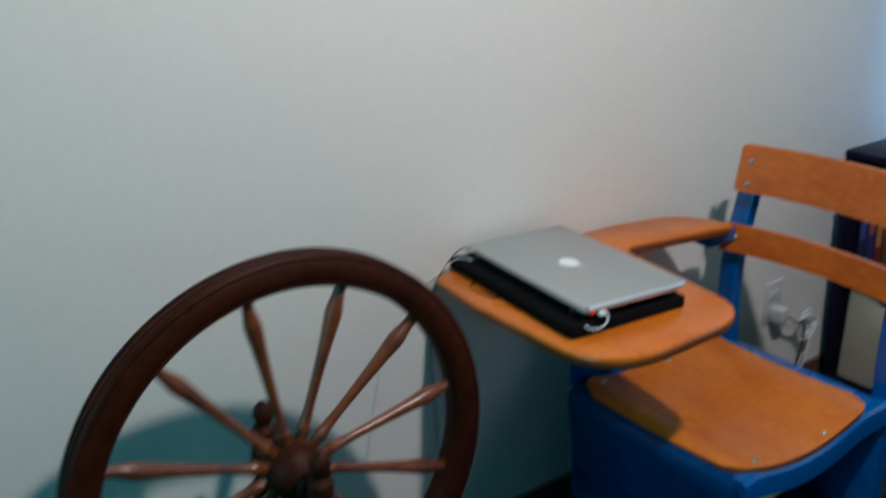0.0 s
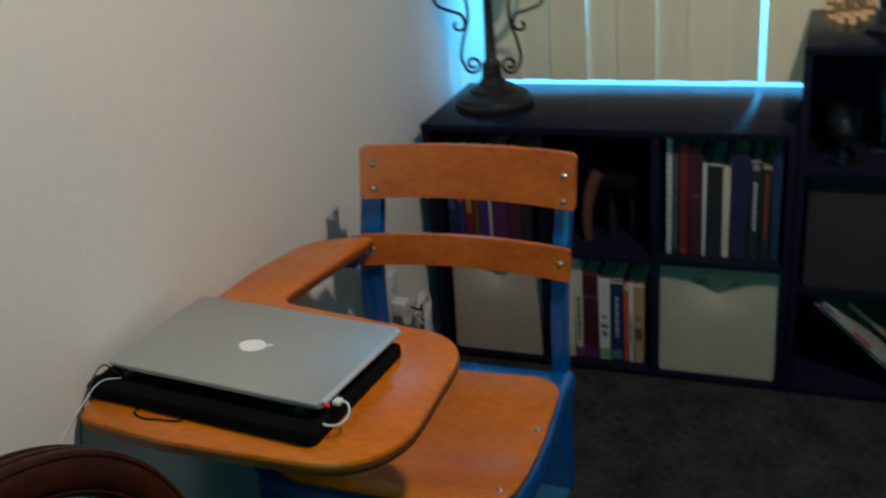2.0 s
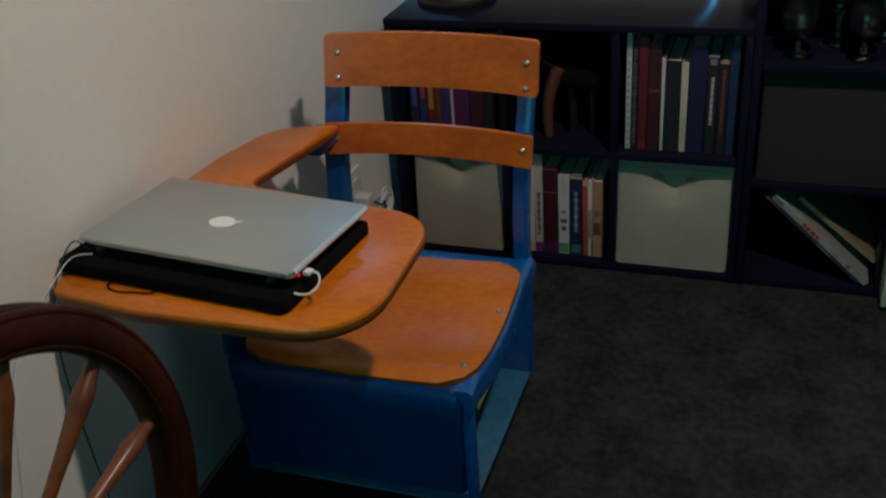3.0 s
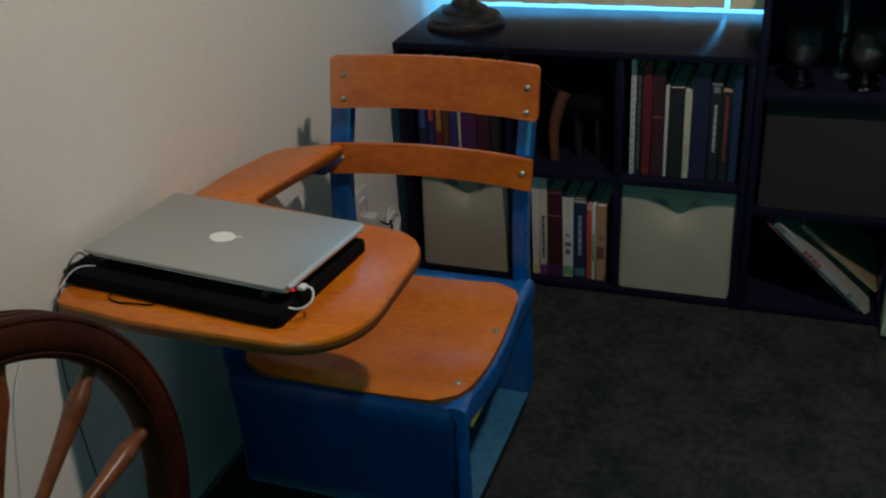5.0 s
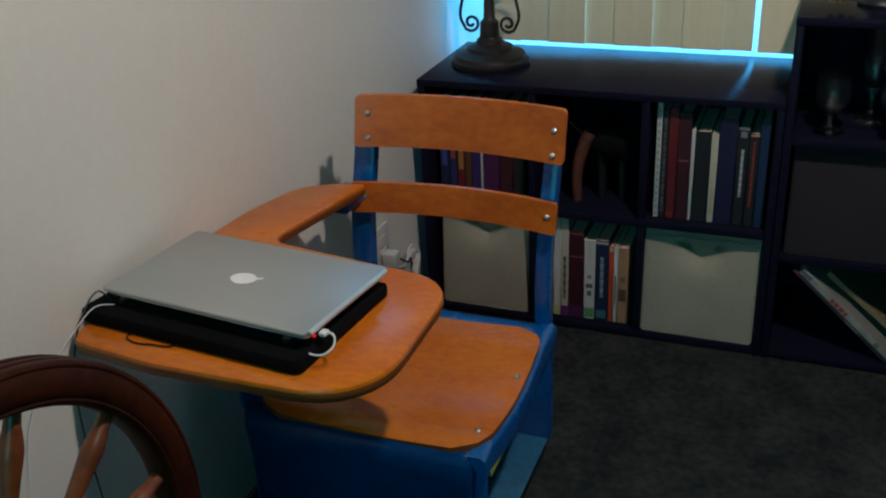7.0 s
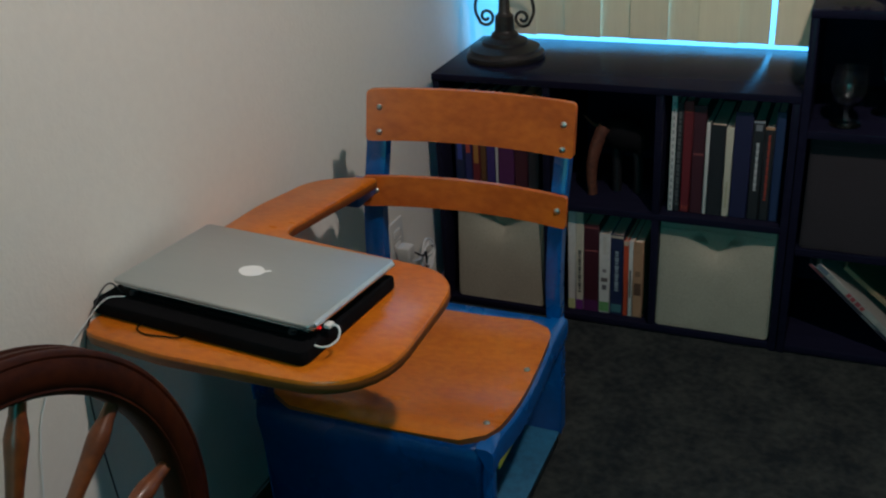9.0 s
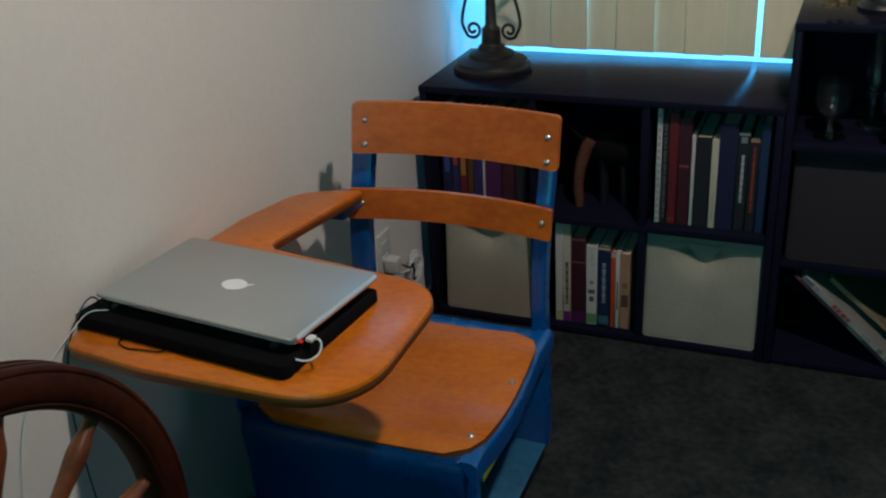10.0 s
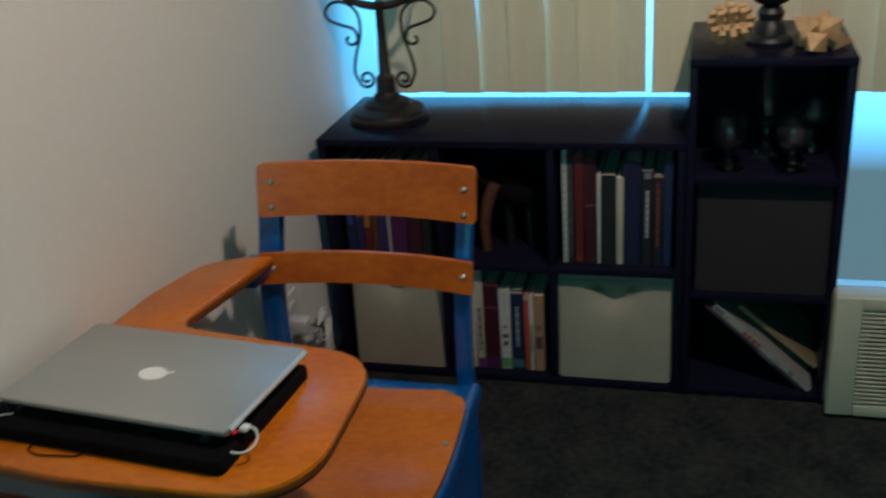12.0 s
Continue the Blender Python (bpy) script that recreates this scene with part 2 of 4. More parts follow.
def letters(text, size, m, mat, parent, name="lettering"):
    """Raised writing with the built-in font, turned into a mesh."""
    cu = bpy.data.curves.new(name, "FONT")
    cu.body, cu.size, cu.extrude, cu.align_x, cu.align_y = text, size, 0.0004, "CENTER", "CENTER"
    cu.resolution_u = 2
    tmp = bpy.data.objects.new(name, cu)
    scene.collection.objects.link(tmp)
    bpy.context.view_layer.update()
    me = bpy.data.meshes.new_from_object(tmp.evaluated_get(bpy.context.evaluated_depsgraph_get()))
    bpy.data.objects.remove(tmp)
    me.transform(Matrix.Translation(-base_of(parent)) @ m)
    me.materials.clear()
    me.materials.append(mat)
    ob = new(name, me)
    ob.parent = parent
    return ob


# ---- the room ----
XL, YW, XR, YB, ZC = -0.045, 0.52, 4.8, -4.6, 2.44
WIN = (-0.045, 1.95, 0.02, 2.1)


def structure(name, bm, mat, label, category):
    return tagged(part(name, bm, mat, smooth=False), label, category, kind="structure")


bm = bmesh.new()
bmesh.ops.create_grid(bm, x_segments=1, y_segments=1, size=1)
for v in bm.verts:
    v.co = Vector(((XL + XR) / 2 + v.co.x * (XR - XL + 0.3) / 2, (YW + YB) / 2 + v.co.y * (YW - YB + 0.3) / 2, 0))
structure("floor", bm, CARPET, "dark grey-green cut-pile carpet over the whole room", "floor")
structure("ceiling", block(XL - 0.1, XR + 0.1, YB - 0.1, YW + 0.14, ZC, ZC + 0.1), CEILING, "unseen ceiling toned dark grey-green to cut warm bounce light", "ceiling")
structure("wall_west", block(XL - 0.12, XL, YB, YW + 0.14, 0, ZC), WALL, "off-white painted wall with faint roller texture", "wall")
bm = block(WIN[0], 2.5, YW, YW + 0.14, 0, WIN[2])
block(2.5, XR, YW, YW + 0.14, 0, WIN[2], bm=bm)
block(WIN[0], XR, YW, YW + 0.14, WIN[3], ZC, bm=bm)
block(WIN[1], 2.5, YW, YW + 0.14, WIN[2], WIN[3], bm=bm)
# x 2.5 to 4.1 stays open for the added side fill
block(4.1, XR, YW, YW + 0.14, WIN[2], WIN[3], bm=bm)
structure("wall_north", bm, WALL, "off-white painted wall below and around the window", "wall")
structure("wall_east", block(XR, XR + 0.12, YB, YW, 0, ZC), ROOM, "unseen wall toned grey-green to cut warm bounce light", "wall")
# the south wall's unseen opening is added to let the fill in
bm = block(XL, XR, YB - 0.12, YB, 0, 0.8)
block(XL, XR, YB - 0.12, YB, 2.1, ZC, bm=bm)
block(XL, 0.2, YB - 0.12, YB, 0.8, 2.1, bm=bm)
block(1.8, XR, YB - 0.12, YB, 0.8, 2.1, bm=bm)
structure("wall_south", bm, ROOM, "unseen wall toned grey-green, with an added opening for fill light", "wall")
bm = block(XL, XL + 0.012, YB, YW, 0, 0.048, 0.003)
structure("baseboard", bm, TAN_WOOD, "low tan wooden baseboard along the wall", "baseboard")

glow = bpy.data.materials.new("overcast_daylight")
glow.use_nodes = True
shade = glow.node_tree.nodes["Principled BSDF"]
shade.inputs["Base Color"].default_value = (0.0, 0.0, 0.0, 1)
# bright sky above; the daylight's fade below is painted in, paler and dimmer
place, axes, rise, tone = (glow.node_tree.nodes.new("ShaderNode" + k) for k in ("NewGeometry", "SeparateXYZ", "MapRange", "Mix"))
tone.data_type = "RGBA"
tone.inputs["A"].default_value, tone.inputs["B"].default_value = (0.20, 0.36, 0.40, 1), (1.1, 5.0, 9.2, 1)
rise.inputs["From Min"].default_value, rise.inputs["From Max"].default_value = 0.26, 0.80
glow.node_tree.links.new(place.outputs["Position"], axes.inputs[0])
glow.node_tree.links.new(axes.outputs["Z"], rise.inputs["Value"])
glow.node_tree.links.new(rise.outputs[0], tone.inputs["Factor"])
glow.node_tree.links.new(tone.outputs["Result"], shade.inputs["Emission Color"])
shade.inputs["Emission Strength"].default_value = 1.0
structure("backdrop", block(-0.6, 2.35, 0.95, 0.96, -0.4, 2.9), glow, "bright blue-white daylight outside the window", "sky")
window = thing("window_1", (0.95, YW + 0.07, WIN[2]), "bright daylit window behind vertical blinds", "window", kind="structure")
bm = block(WIN[0], WIN[1], YW + 0.085, YW + 0.125, WIN[2], WIN[2] + 0.012, 0.003)
block(WIN[0], WIN[1], YW + 0.085, YW + 0.125, WIN[3] - 0.04, WIN[3], 0.004, bm=bm)
block(0.98, 1.02, YW + 0.085, YW + 0.125, WIN[2] + 0.012, WIN[3] - 0.04, 0.004, bm=bm)
part("window_frame", bm, PLASTIC_WHITE, window)


def vertical_blind():
    blind = thing("vertical_blind", (0.95, 0.40, 0.664), "closed cream vinyl vertical blind over a bright window", "blind")
    part("headrail", block(0.02, 1.93, 0.385, 0.435, 2.13, 2.17, 0.006), BLIND, blind)
    shared = {}
    pitch, first = 0.0915, 0.046
    for k in range(20):
        x = first + k * pitch
        wide = 0.102
        turn, lean = math.sin(k * 2.1) * 0.6, 0.0
        if k in (3, 5):
            x, lean = x + 0.0080, 0.5
        if k == 7:
            wide, x = 0.0905, x - 0.002
        if k == 8:
            x = x + 0.010
        key = round(wide, 4)
        if key not in shared:
            bm = bmesh.new()
            across = [(u, 0.003 * (1 - (2 * u - 1) ** 2)) for u in (0, 0.2, 0.4, 0.6, 0.8, 1.0)]
            ring = across + [(u, v + 0.0014) for u, v in reversed(across)]
            low, high = ([bm.verts.new((u * wide, v, z)) for u, v in ring] for z in (0.0, 1.455))
            for n in range(len(ring)):
                q = (n + 1) % len(ring)
                bm.faces.new((low[n], low[q], high[q], high[n]))
            bm.faces.new(low)
            bm.faces.new(high)
            bmesh.ops.recalc_face_normals(bm, faces=bm.faces)
            me = bpy.data.meshes.new("slat")
            bm.to_mesh(me)
            bm.free()
            me.materials.append(BLIND)
            shared[key] = me
        ob = new("slat", shared[key])
        ob.parent = blind
        ob.matrix_local = Matrix.Translation(Vector((x, 0.400 + 0.007 * (k % 2), 0.670)) - blind.location) @ pose(0, 0, 0, 0, lean, turn)


vertical_blind()


# ---- school desk with attached chair ----
def bolt(at, normal, parent, r=0.0064):
    m, _ = between(at, Vector(at) + Vector(normal))
    part("bolt", lathe([(r, 0), (r, 0.0012), (r * 0.8, 0.003), (r * 0.45, 0.0042), (0, 0.0047)], m, 14), STEEL, parent)


def curved_slat(x0, x1, z0, z1, y, bow, lean, thick, radius):
    """A backrest board: bowed in plan, leaning back with height, with rounded corners."""
    bm = bmesh.new()
    nx, nz = 40, 6
    grid = {}
    for s, off in ((0, 0.0), (1, thick)):
        for i in range(nx + 1):
            u = 0.5 - 0.5 * math.cos(math.pi * i / nx)
            x = x0 + (x1 - x0) * u
            edge = min(x - x0, x1 - x)
            cut = radius - math.sqrt(max(radius ** 2 - max(radius - edge, 0) ** 2, 0))
            for j in range(nz + 1):
                z = (z0 + cut) + (z1 - z0 - 2 * cut) * j / nz
                back = bow * (1 - (2 * u - 1) ** 2) + lean * (z - z0)
                grid[s, i, j] = bm.verts.new((x, y + back + off, z))
    for i in range(nx):
        for j in range(nz):
            for s in (0, 1):
                bm.faces.new([grid[s, i, j], grid[s, i + 1, j], grid[s, i + 1, j + 1], grid[s, i, j + 1]])
    for i in range(nx):
        for j in (0, nz):
            bm.faces.new([grid[0, i, j], grid[0, i + 1, j], grid[1, i + 1, j], grid[1, i, j]])
    for j in range(nz):
        for i in (0, nx):
            bm.faces.new([grid[0, i, j], grid[0, i, j + 1], grid[1, i, j + 1], grid[1, i, j]])
    return bm


def seat_height(y):
    """The saddle of the seat, from its front edge to its back edge."""
    u = (y + 1.0) / 0.395
    return 0.354 - 0.025 * math.sin(math.pi * min(max((u - 0.08) / 0.8, 0), 1)) - 0.010 * max(0, 1 - u / 0.10) ** 2 + 0.012 * max(0, u - 0.75)


def school_desk():
    desk = thing("school_desk", (0.27, -0.95, 0), "vintage blue enamel school desk with orange varnished seat and top", "school desk")
    top = rounded([(-0.042, -1.287, 0.04), (0.120, -1.306, 0.30), (0.464, -1.304, 0.125), (0.456, -0.952, 0.10), (0.083, -0.898, 0.05), (0.099, -0.820, 0.30),
                   (0.142, -0.610, 0.012), (0.078, -0.626, 0.06), (0.010, -0.664, 0.09), (-0.028, -0.800, 0.25), (-0.040, -0.950, 0.30)])
    part("desktop", slab(top, 0.616, 0.640, 0.007, side_mat=1), [ORANGE, PLY_EDGE], desk, "orange varnished writing top with a curved armrest")
    # seat
    bm = bmesh.new()
    n, m = 26, 22
    x0, x1, y0, y1 = 0.062, 0.506, -1.0, -0.605
    grid = {}
    for s in (0, 1):
        for j in range(m + 1):
            y = y0 + (y1 - y0) * j / m
            edge = min(y - y0, y1 - y)
            r = 0.055
            cut = r - math.sqrt(max(r * r - max(r - edge, 0) ** 2, 0))
            for i in range(n + 1):
                u = i / n
                x = (x0 + cut) + (x1 - x0 - 2 * cut) * u
                z = seat_height(y) - 0.006 * math.sin(math.pi * u)
                grid[s, i, j] = bm.verts.new((x, y, z - 0.012 * s))
    for i in range(n):
        for j in range(m):
            for s in (0, 1):
                bm.faces.new([grid[s, i, j], grid[s, i + 1, j], grid[s, i + 1, j + 1], grid[s, i, j + 1]])
    for i in range(n):
        for j in (0, m):
            f = bm.faces.new([grid[0, i, j], grid[0, i + 1, j], grid[1, i + 1, j], grid[1, i, j]])
            f.material_index = 1
    for j in range(m):
        for i in (0, n):
            f = bm.faces.new([grid[0, i, j], grid[0, i, j + 1], grid[1, i, j + 1], grid[1, i, j]])
            f.material_index = 1
    seat = part("seat", bm, [ORANGE, PLY_EDGE], desk, "saddle-shaped orange varnished plywood seat")
    for x, y in ((0.480, -0.945), (0.488, -0.745), (0.09, -0.945), (0.09, -0.745)):
        bolt((x, y, seat_height(y) - 0.001), (0, 0, 1), seat, 0.0065)
    # backrest boards
    upper = part("backrest", curved_slat(0.096, 0.528, 0.697, 0.798, -0.570, 0.030, 0.22, 0.011, 0.009), ORANGE_X, desk, "wide curved orange backrest board")
    lower = part("backrest", curved_slat(0.082, 0.518, 0.560, 0.620, -0.590, 0.030, 0.22, 0.011, 0.006), ORANGE_X, desk, "narrow curved orange backrest board")
    for x, z in ((0.122, 0.763), (0.122, 0.715), (0.505, 0.757), (0.505, 0.711)):
        y = -0.570 + 0.030 * (1 - ((x - 0.312) / 0.216) ** 2) + 0.22 * (z - 0.697)
        bolt((x, y + 0.0005, z), (0, -1, 0.2), upper)
    for x in (0.112, 0.499):
        y = -0.590 + 0.030 * (1 - ((x - 0.30) / 0.218) ** 2) + 0.22 * 0.03
        bolt((x, y + 0.0005, 0.592), (0, -1, 0.2), lower)
    # uprights: bent steel straps
    for x0, x1, dx in ((0.068, 0.112, 0.012), (0.470, 0.500, 0.014)):
        bm = bmesh.new()
        rows = []
        for k in range(13):
            z = 0.06 + (0.774 - 0.06) * k / 12
            y = -0.553 + 0.22 * max(0.0, z - 0.560) - 0.012 * max(0.0, 1 - abs(z - 0.45) / 0.2)
            s = dx * (z - 0.4) / 0.4 if z > 0.4 else 0.0
            rows.append([bm.verts.new((x, yy, z)) for x, yy in ((x0 + s, y - 0.004), (x0 + s + 0.004, y - 0.006), (x1 + s - 0.004, y - 0.006), (x1 + s, y - 0.004), (x1 + s, y + 0.022), (x1 + s - 0.004, y + 0.022), (x1 + s - 0.004, y + 0.0), (x0 + s + 0.004, y + 0.0), (x0 + s + 0.004, y + 0.022), (x0 + s, y + 0.022))])
        for a, b in zip(rows, rows[1:]):
            for n in range(10):
                bm.faces.new((a[n], a[(n + 1) % 10], b[(n + 1) % 10], b[n]))
        bm.faces.new(rows[0])
        bm.faces.new(rows[-1])
        part("upright", bm, BLUE, desk)
    part("arm_bracket", block(0.060, 0.112, -0.655, -0.560, 0.584, 0.6155, 0.006), BLUE, desk)
    # book box under the seat
    bm = bmesh.new()
    n = 24
    a, b = [], []
    for k in range(n + 1):
        t = k / n
        x = 0.030 + 0.475 * t
        a.append(x)
    prof = [(-0.985, 0.085), (-0.992, 0.12), (-1.004, 0.20), (-1.012, 0.285), (-1.014, 0.310), (-1.010, 0.326), (-1.000, 0.334), (-0.985, 0.337), (-0.965, 0.336)]
    rows = []
    for x in a:
        edge = min(x - 0.030, 0.505 - x)
        r = 0.03
        pull = r - math.sqrt(max(r * r - max(r - edge, 0) ** 2, 0))
        rows.append([bm.verts.new((x + (0.012 * (0.33 - z) / 0.27 if x < 0.27 else -0.012 * (0.33 - z) / 0.27), y + pull * min(1, max(0, (-0.965 - y) / 0.02)), z - 0.3 * pull * max(0, (z - 0.28) / 0.05))) for y, z in prof])
    for p, q in zip(rows, rows[1:]):
        for k in range(len(prof) - 1):
            bm.faces.new((p[k], q[k], q[k + 1], p[k + 1]))
    bmesh.ops.solidify(bm, geom=bm.faces[:], thickness=-0.002)
    part("front_panel", bm, BLUE, desk, "rounded blue enamel front panel")
    part("desk_support", block(0.034, 0.040, -0.992, -0.80, 0.3325, 0.6158, 0.0015), BLUE, desk, "blue steel support plate under the writing top")
    part("side_panel", block(0.036, 0.040, -0.985, -0.555, 0.055, 0.332, 0.001), BLUE, desk)
    part("back_panel", block(0.040, 0.50, -0.560, -0.556, 0.055, 0.335, 0.001), BLUE, desk)
    part("tray", block(0.040, 0.496, -0.982, -0.560, 0.055, 0.061, 0.002), TRAY_BLUE, desk, "scuffed blue steel book tray")
    # side rim that follows the seat's curve
    bm = bmesh.new()
    rows = []
    for k in range(25):
        y = -1.006 + 0.45 * k / 24
        z = seat_height(max(min(y, -0.605), -0.99)) - 0.010
        rows.append([bm.verts.new((x, y, z + dz)) for x, dz in ((0.482, 0.0), (0.504, 0.0), (0.512, -0.006), (0.514, -0.014), (0.512, -0.050), (0.508, -0.050), (0.482, -0.006))])
    for p, q in zip(rows, rows[1:]):
        for k in range(7):
            bm.faces.new((p[k], p[(k + 1) % 7], q[(k + 1) % 7], q[k]))
    bm.faces.new(rows[0])
    bm.faces.new(rows[-1])
    part("side_rim", bm, BLUE, desk)
    bm = bmesh.new()
    block(0.050, 0.500, -0.612, -0.556, 0.326, 0.342, 0.006, bm=bm)
    part("rear_rail", bm, BLUE, desk)
    part("edge_strip", block(0.5085, 0.5115, -0.972, -0.850, 0.276, 0.292, 0.001), YELLOW, desk, "yellow-green paper strip")
    part("front_post", block(0.488, 0.505, -0.998, -0.968, 0.055, 0.320, 0.005), BLUE, desk)
    for x in (0.075, 0.455):
        part("runner", block(x, x + 0.03, -0.95, -0.53, 0.0, 0.0548, 0.010, 3), BLACK, desk)
    return desk


school_desk()
# ---- laptop on its pad ----
LAP = Matrix.Translation((0.172, -1.126, 0)) @ Matrix.Rotation(radians(-5.5), 4, "Z")


def laptop():
    pad = thing("laptop_pad", (0.172, -1.126, 0.640), "flat black fabric laptop pad lying on the writing top", "laptop pad")
    bm = slab(rounded([(-0.210, -0.134, 0.008), (0.190, -0.134, 0.016), (0.189, 0.116, 0.006), (-0.204, 0.114, 0.010)]), 0.640, 0.664, 0.005)
    bm.transform(LAP)
    cushion = part("cushion", bm, BLACK_FOAM, pad)
    bm = slab(rounded([(-0.170, -0.098, 0.02), (0.165, -0.098, 0.02), (0.165, 0.100, 0.02), (-0.170, 0.100, 0.02)]), 0.6642, 0.670, 0.001)
    bm.transform(LAP)
    part("top_plate", bm, BLACK_FOAM, pad)
    loop = spline([(-0.10, -0.132, 0.650), (-0.108, -0.145, 0.643), (-0.085, -0.152, 0.642), (-0.06, -0.148, 0.643), (-0.03, -0.141, 0.643), (-0.02, -0.130, 0.650)])
    bm = tube([LAP @ p for p in loop], 0.0013)
    part("strap", bm, BLACK_FOAM, cushion)
    lap = thing("laptop", (0.172, -1.126, 0.670), "closed silver aluminium laptop with a white mark on its lid", "laptop")
    out = rounded([(-0.180, -0.099, 0.012), (0.1825, -0.099, 0.012), (0.188, 0.110, 0.012), (-0.174, 0.110, 0.012)])
    bm = slab(out, 0.6755, 0.6835, 0.0035)
    bm.transform(LAP)
    body = part("base", bm, ALU_EDGE, lap)
    small = rounded([(-0.1860, -0.1055, 0.009), (0.1860, -0.1055, 0.009), (0.1930, 0.1160, 0.009), (-0.1800, 0.1160, 0.009)])
    bm = slab(small, 0.6842, 0.6915, 0.0028)
    bm.transform(LAP)
    lid = part("lid", bm, ALU, lap, "satin aluminium lid")
    rail = tube([(0.1850, -0.096, 0), (0.1880, 0.005, 0), (0.1914, 0.107, 0)], 0.0054, 14)
    for v in rail.verts:
        v.co.z = 0.6876 + 0.76 * v.co.z
    rail.transform(LAP)
    part("lid_edge", rail, POLISHED, lid, "polished rounded lid edge")
    # plain round white mark
    bm = slab([Vector((0.021 * math.cos(a) * (1 + 0.06 * math.cos(2 * a)) + 0.004, 0.017 * math.sin(a))) for a in (2 * math.pi * k / 28 for k in range(28))], 0.6915, 0.6919, 0.0001)
    slab([Vector((0.004 + 0.0245 + 0.0055 * math.cos(a), 0.008 + 0.003 * math.sin(a) + 0.003 * math.cos(a))) for a in (2 * math.pi * k / 14 for k in range(14))], 0.6915, 0.6919, 0.0001, bm=bm)
    bm.transform(LAP)
    part("lid_mark", bm, LOGO, lid, smooth=False)
    bm = block(-0.10, 0.10, 0.111, 0.1155, 0.677, 0.689, 0.002)
    bm.transform(LAP)
    part("hinge", bm, BLACK, lap)
    for x, y in ((-0.15, -0.1), (0.15, -0.1), (-0.15, 0.1), (0.15, 0.1)):
        bm = lathe([(0.006, 0.670), (0.006, 0.6754)], LAP @ Matrix.Translation((x, y, 0)), 12)
        part("foot", bm, BLACK, lap)
    bm = block(0.1850, 0.1895, -0.0885, -0.0845, 0.6785, 0.6815)
    bm.transform(LAP)
    part("charge_light", bm, RED_LED, body)
    cable = thing("charging_cable", LAP @ Vector((0.19, -0.09, 0.641)), "white charging cable plugged into the laptop and looping back under it", "cable")
    bm = block(0.1895, 0.201, -0.081, -0.067, 0.6765, 0.6825, 0.002)
    bm.transform(LAP)
    part("plug", bm, WHITE_CORD, cable)
    pts = spline([(0.199, -0.074, 0.680), (0.209, -0.074, 0.681), (0.216, -0.079, 0.676), (0.217, -0.088, 0.668), (0.210, -0.097, 0.662), (0.200, -0.102, 0.660), (0.188, -0.104, 0.661)])
    part("cord", tube([LAP @ p for p in pts], 0.0016), WHITE_CORD, cable)


laptop()


def loose_cables():
    for name, label, mat, pts, r in (
        ("power_cable", "thin white power cable hanging down by the wall", WHITE_CORD,
         [(0.000, -1.215, 0.666), (-0.022, -1.235, 0.668), (-0.031, -1.270, 0.650), (-0.038, -1.335, 0.61), (-0.039, -1.392, 0.55), (-0.039, -1.430, 0.42), (-0.038, -1.470, 0.25), (-0.030, -1.520, 0.08), (-0.020, -1.580, 0.004)], 0.0009),
        ("power_cable", "thin black cable hanging over the edge of the writing top", BLACK,
         [(-0.008, -1.21, 0.668), (-0.028, -1.215, 0.684), (-0.032, -1.245, 0.668), (-0.030, -1.285, 0.62), (-0.036, -1.300, 0.50), (-0.036, -1.290, 0.25), (-0.028, -1.285, 0.06), (-0.02, -1.28, 0.004)], 0.0014),
    ):
        ob = thing(name, pts[-1], label, "cable")
        part("cord", tube(spline(pts), r), mat, ob)


loose_cables()


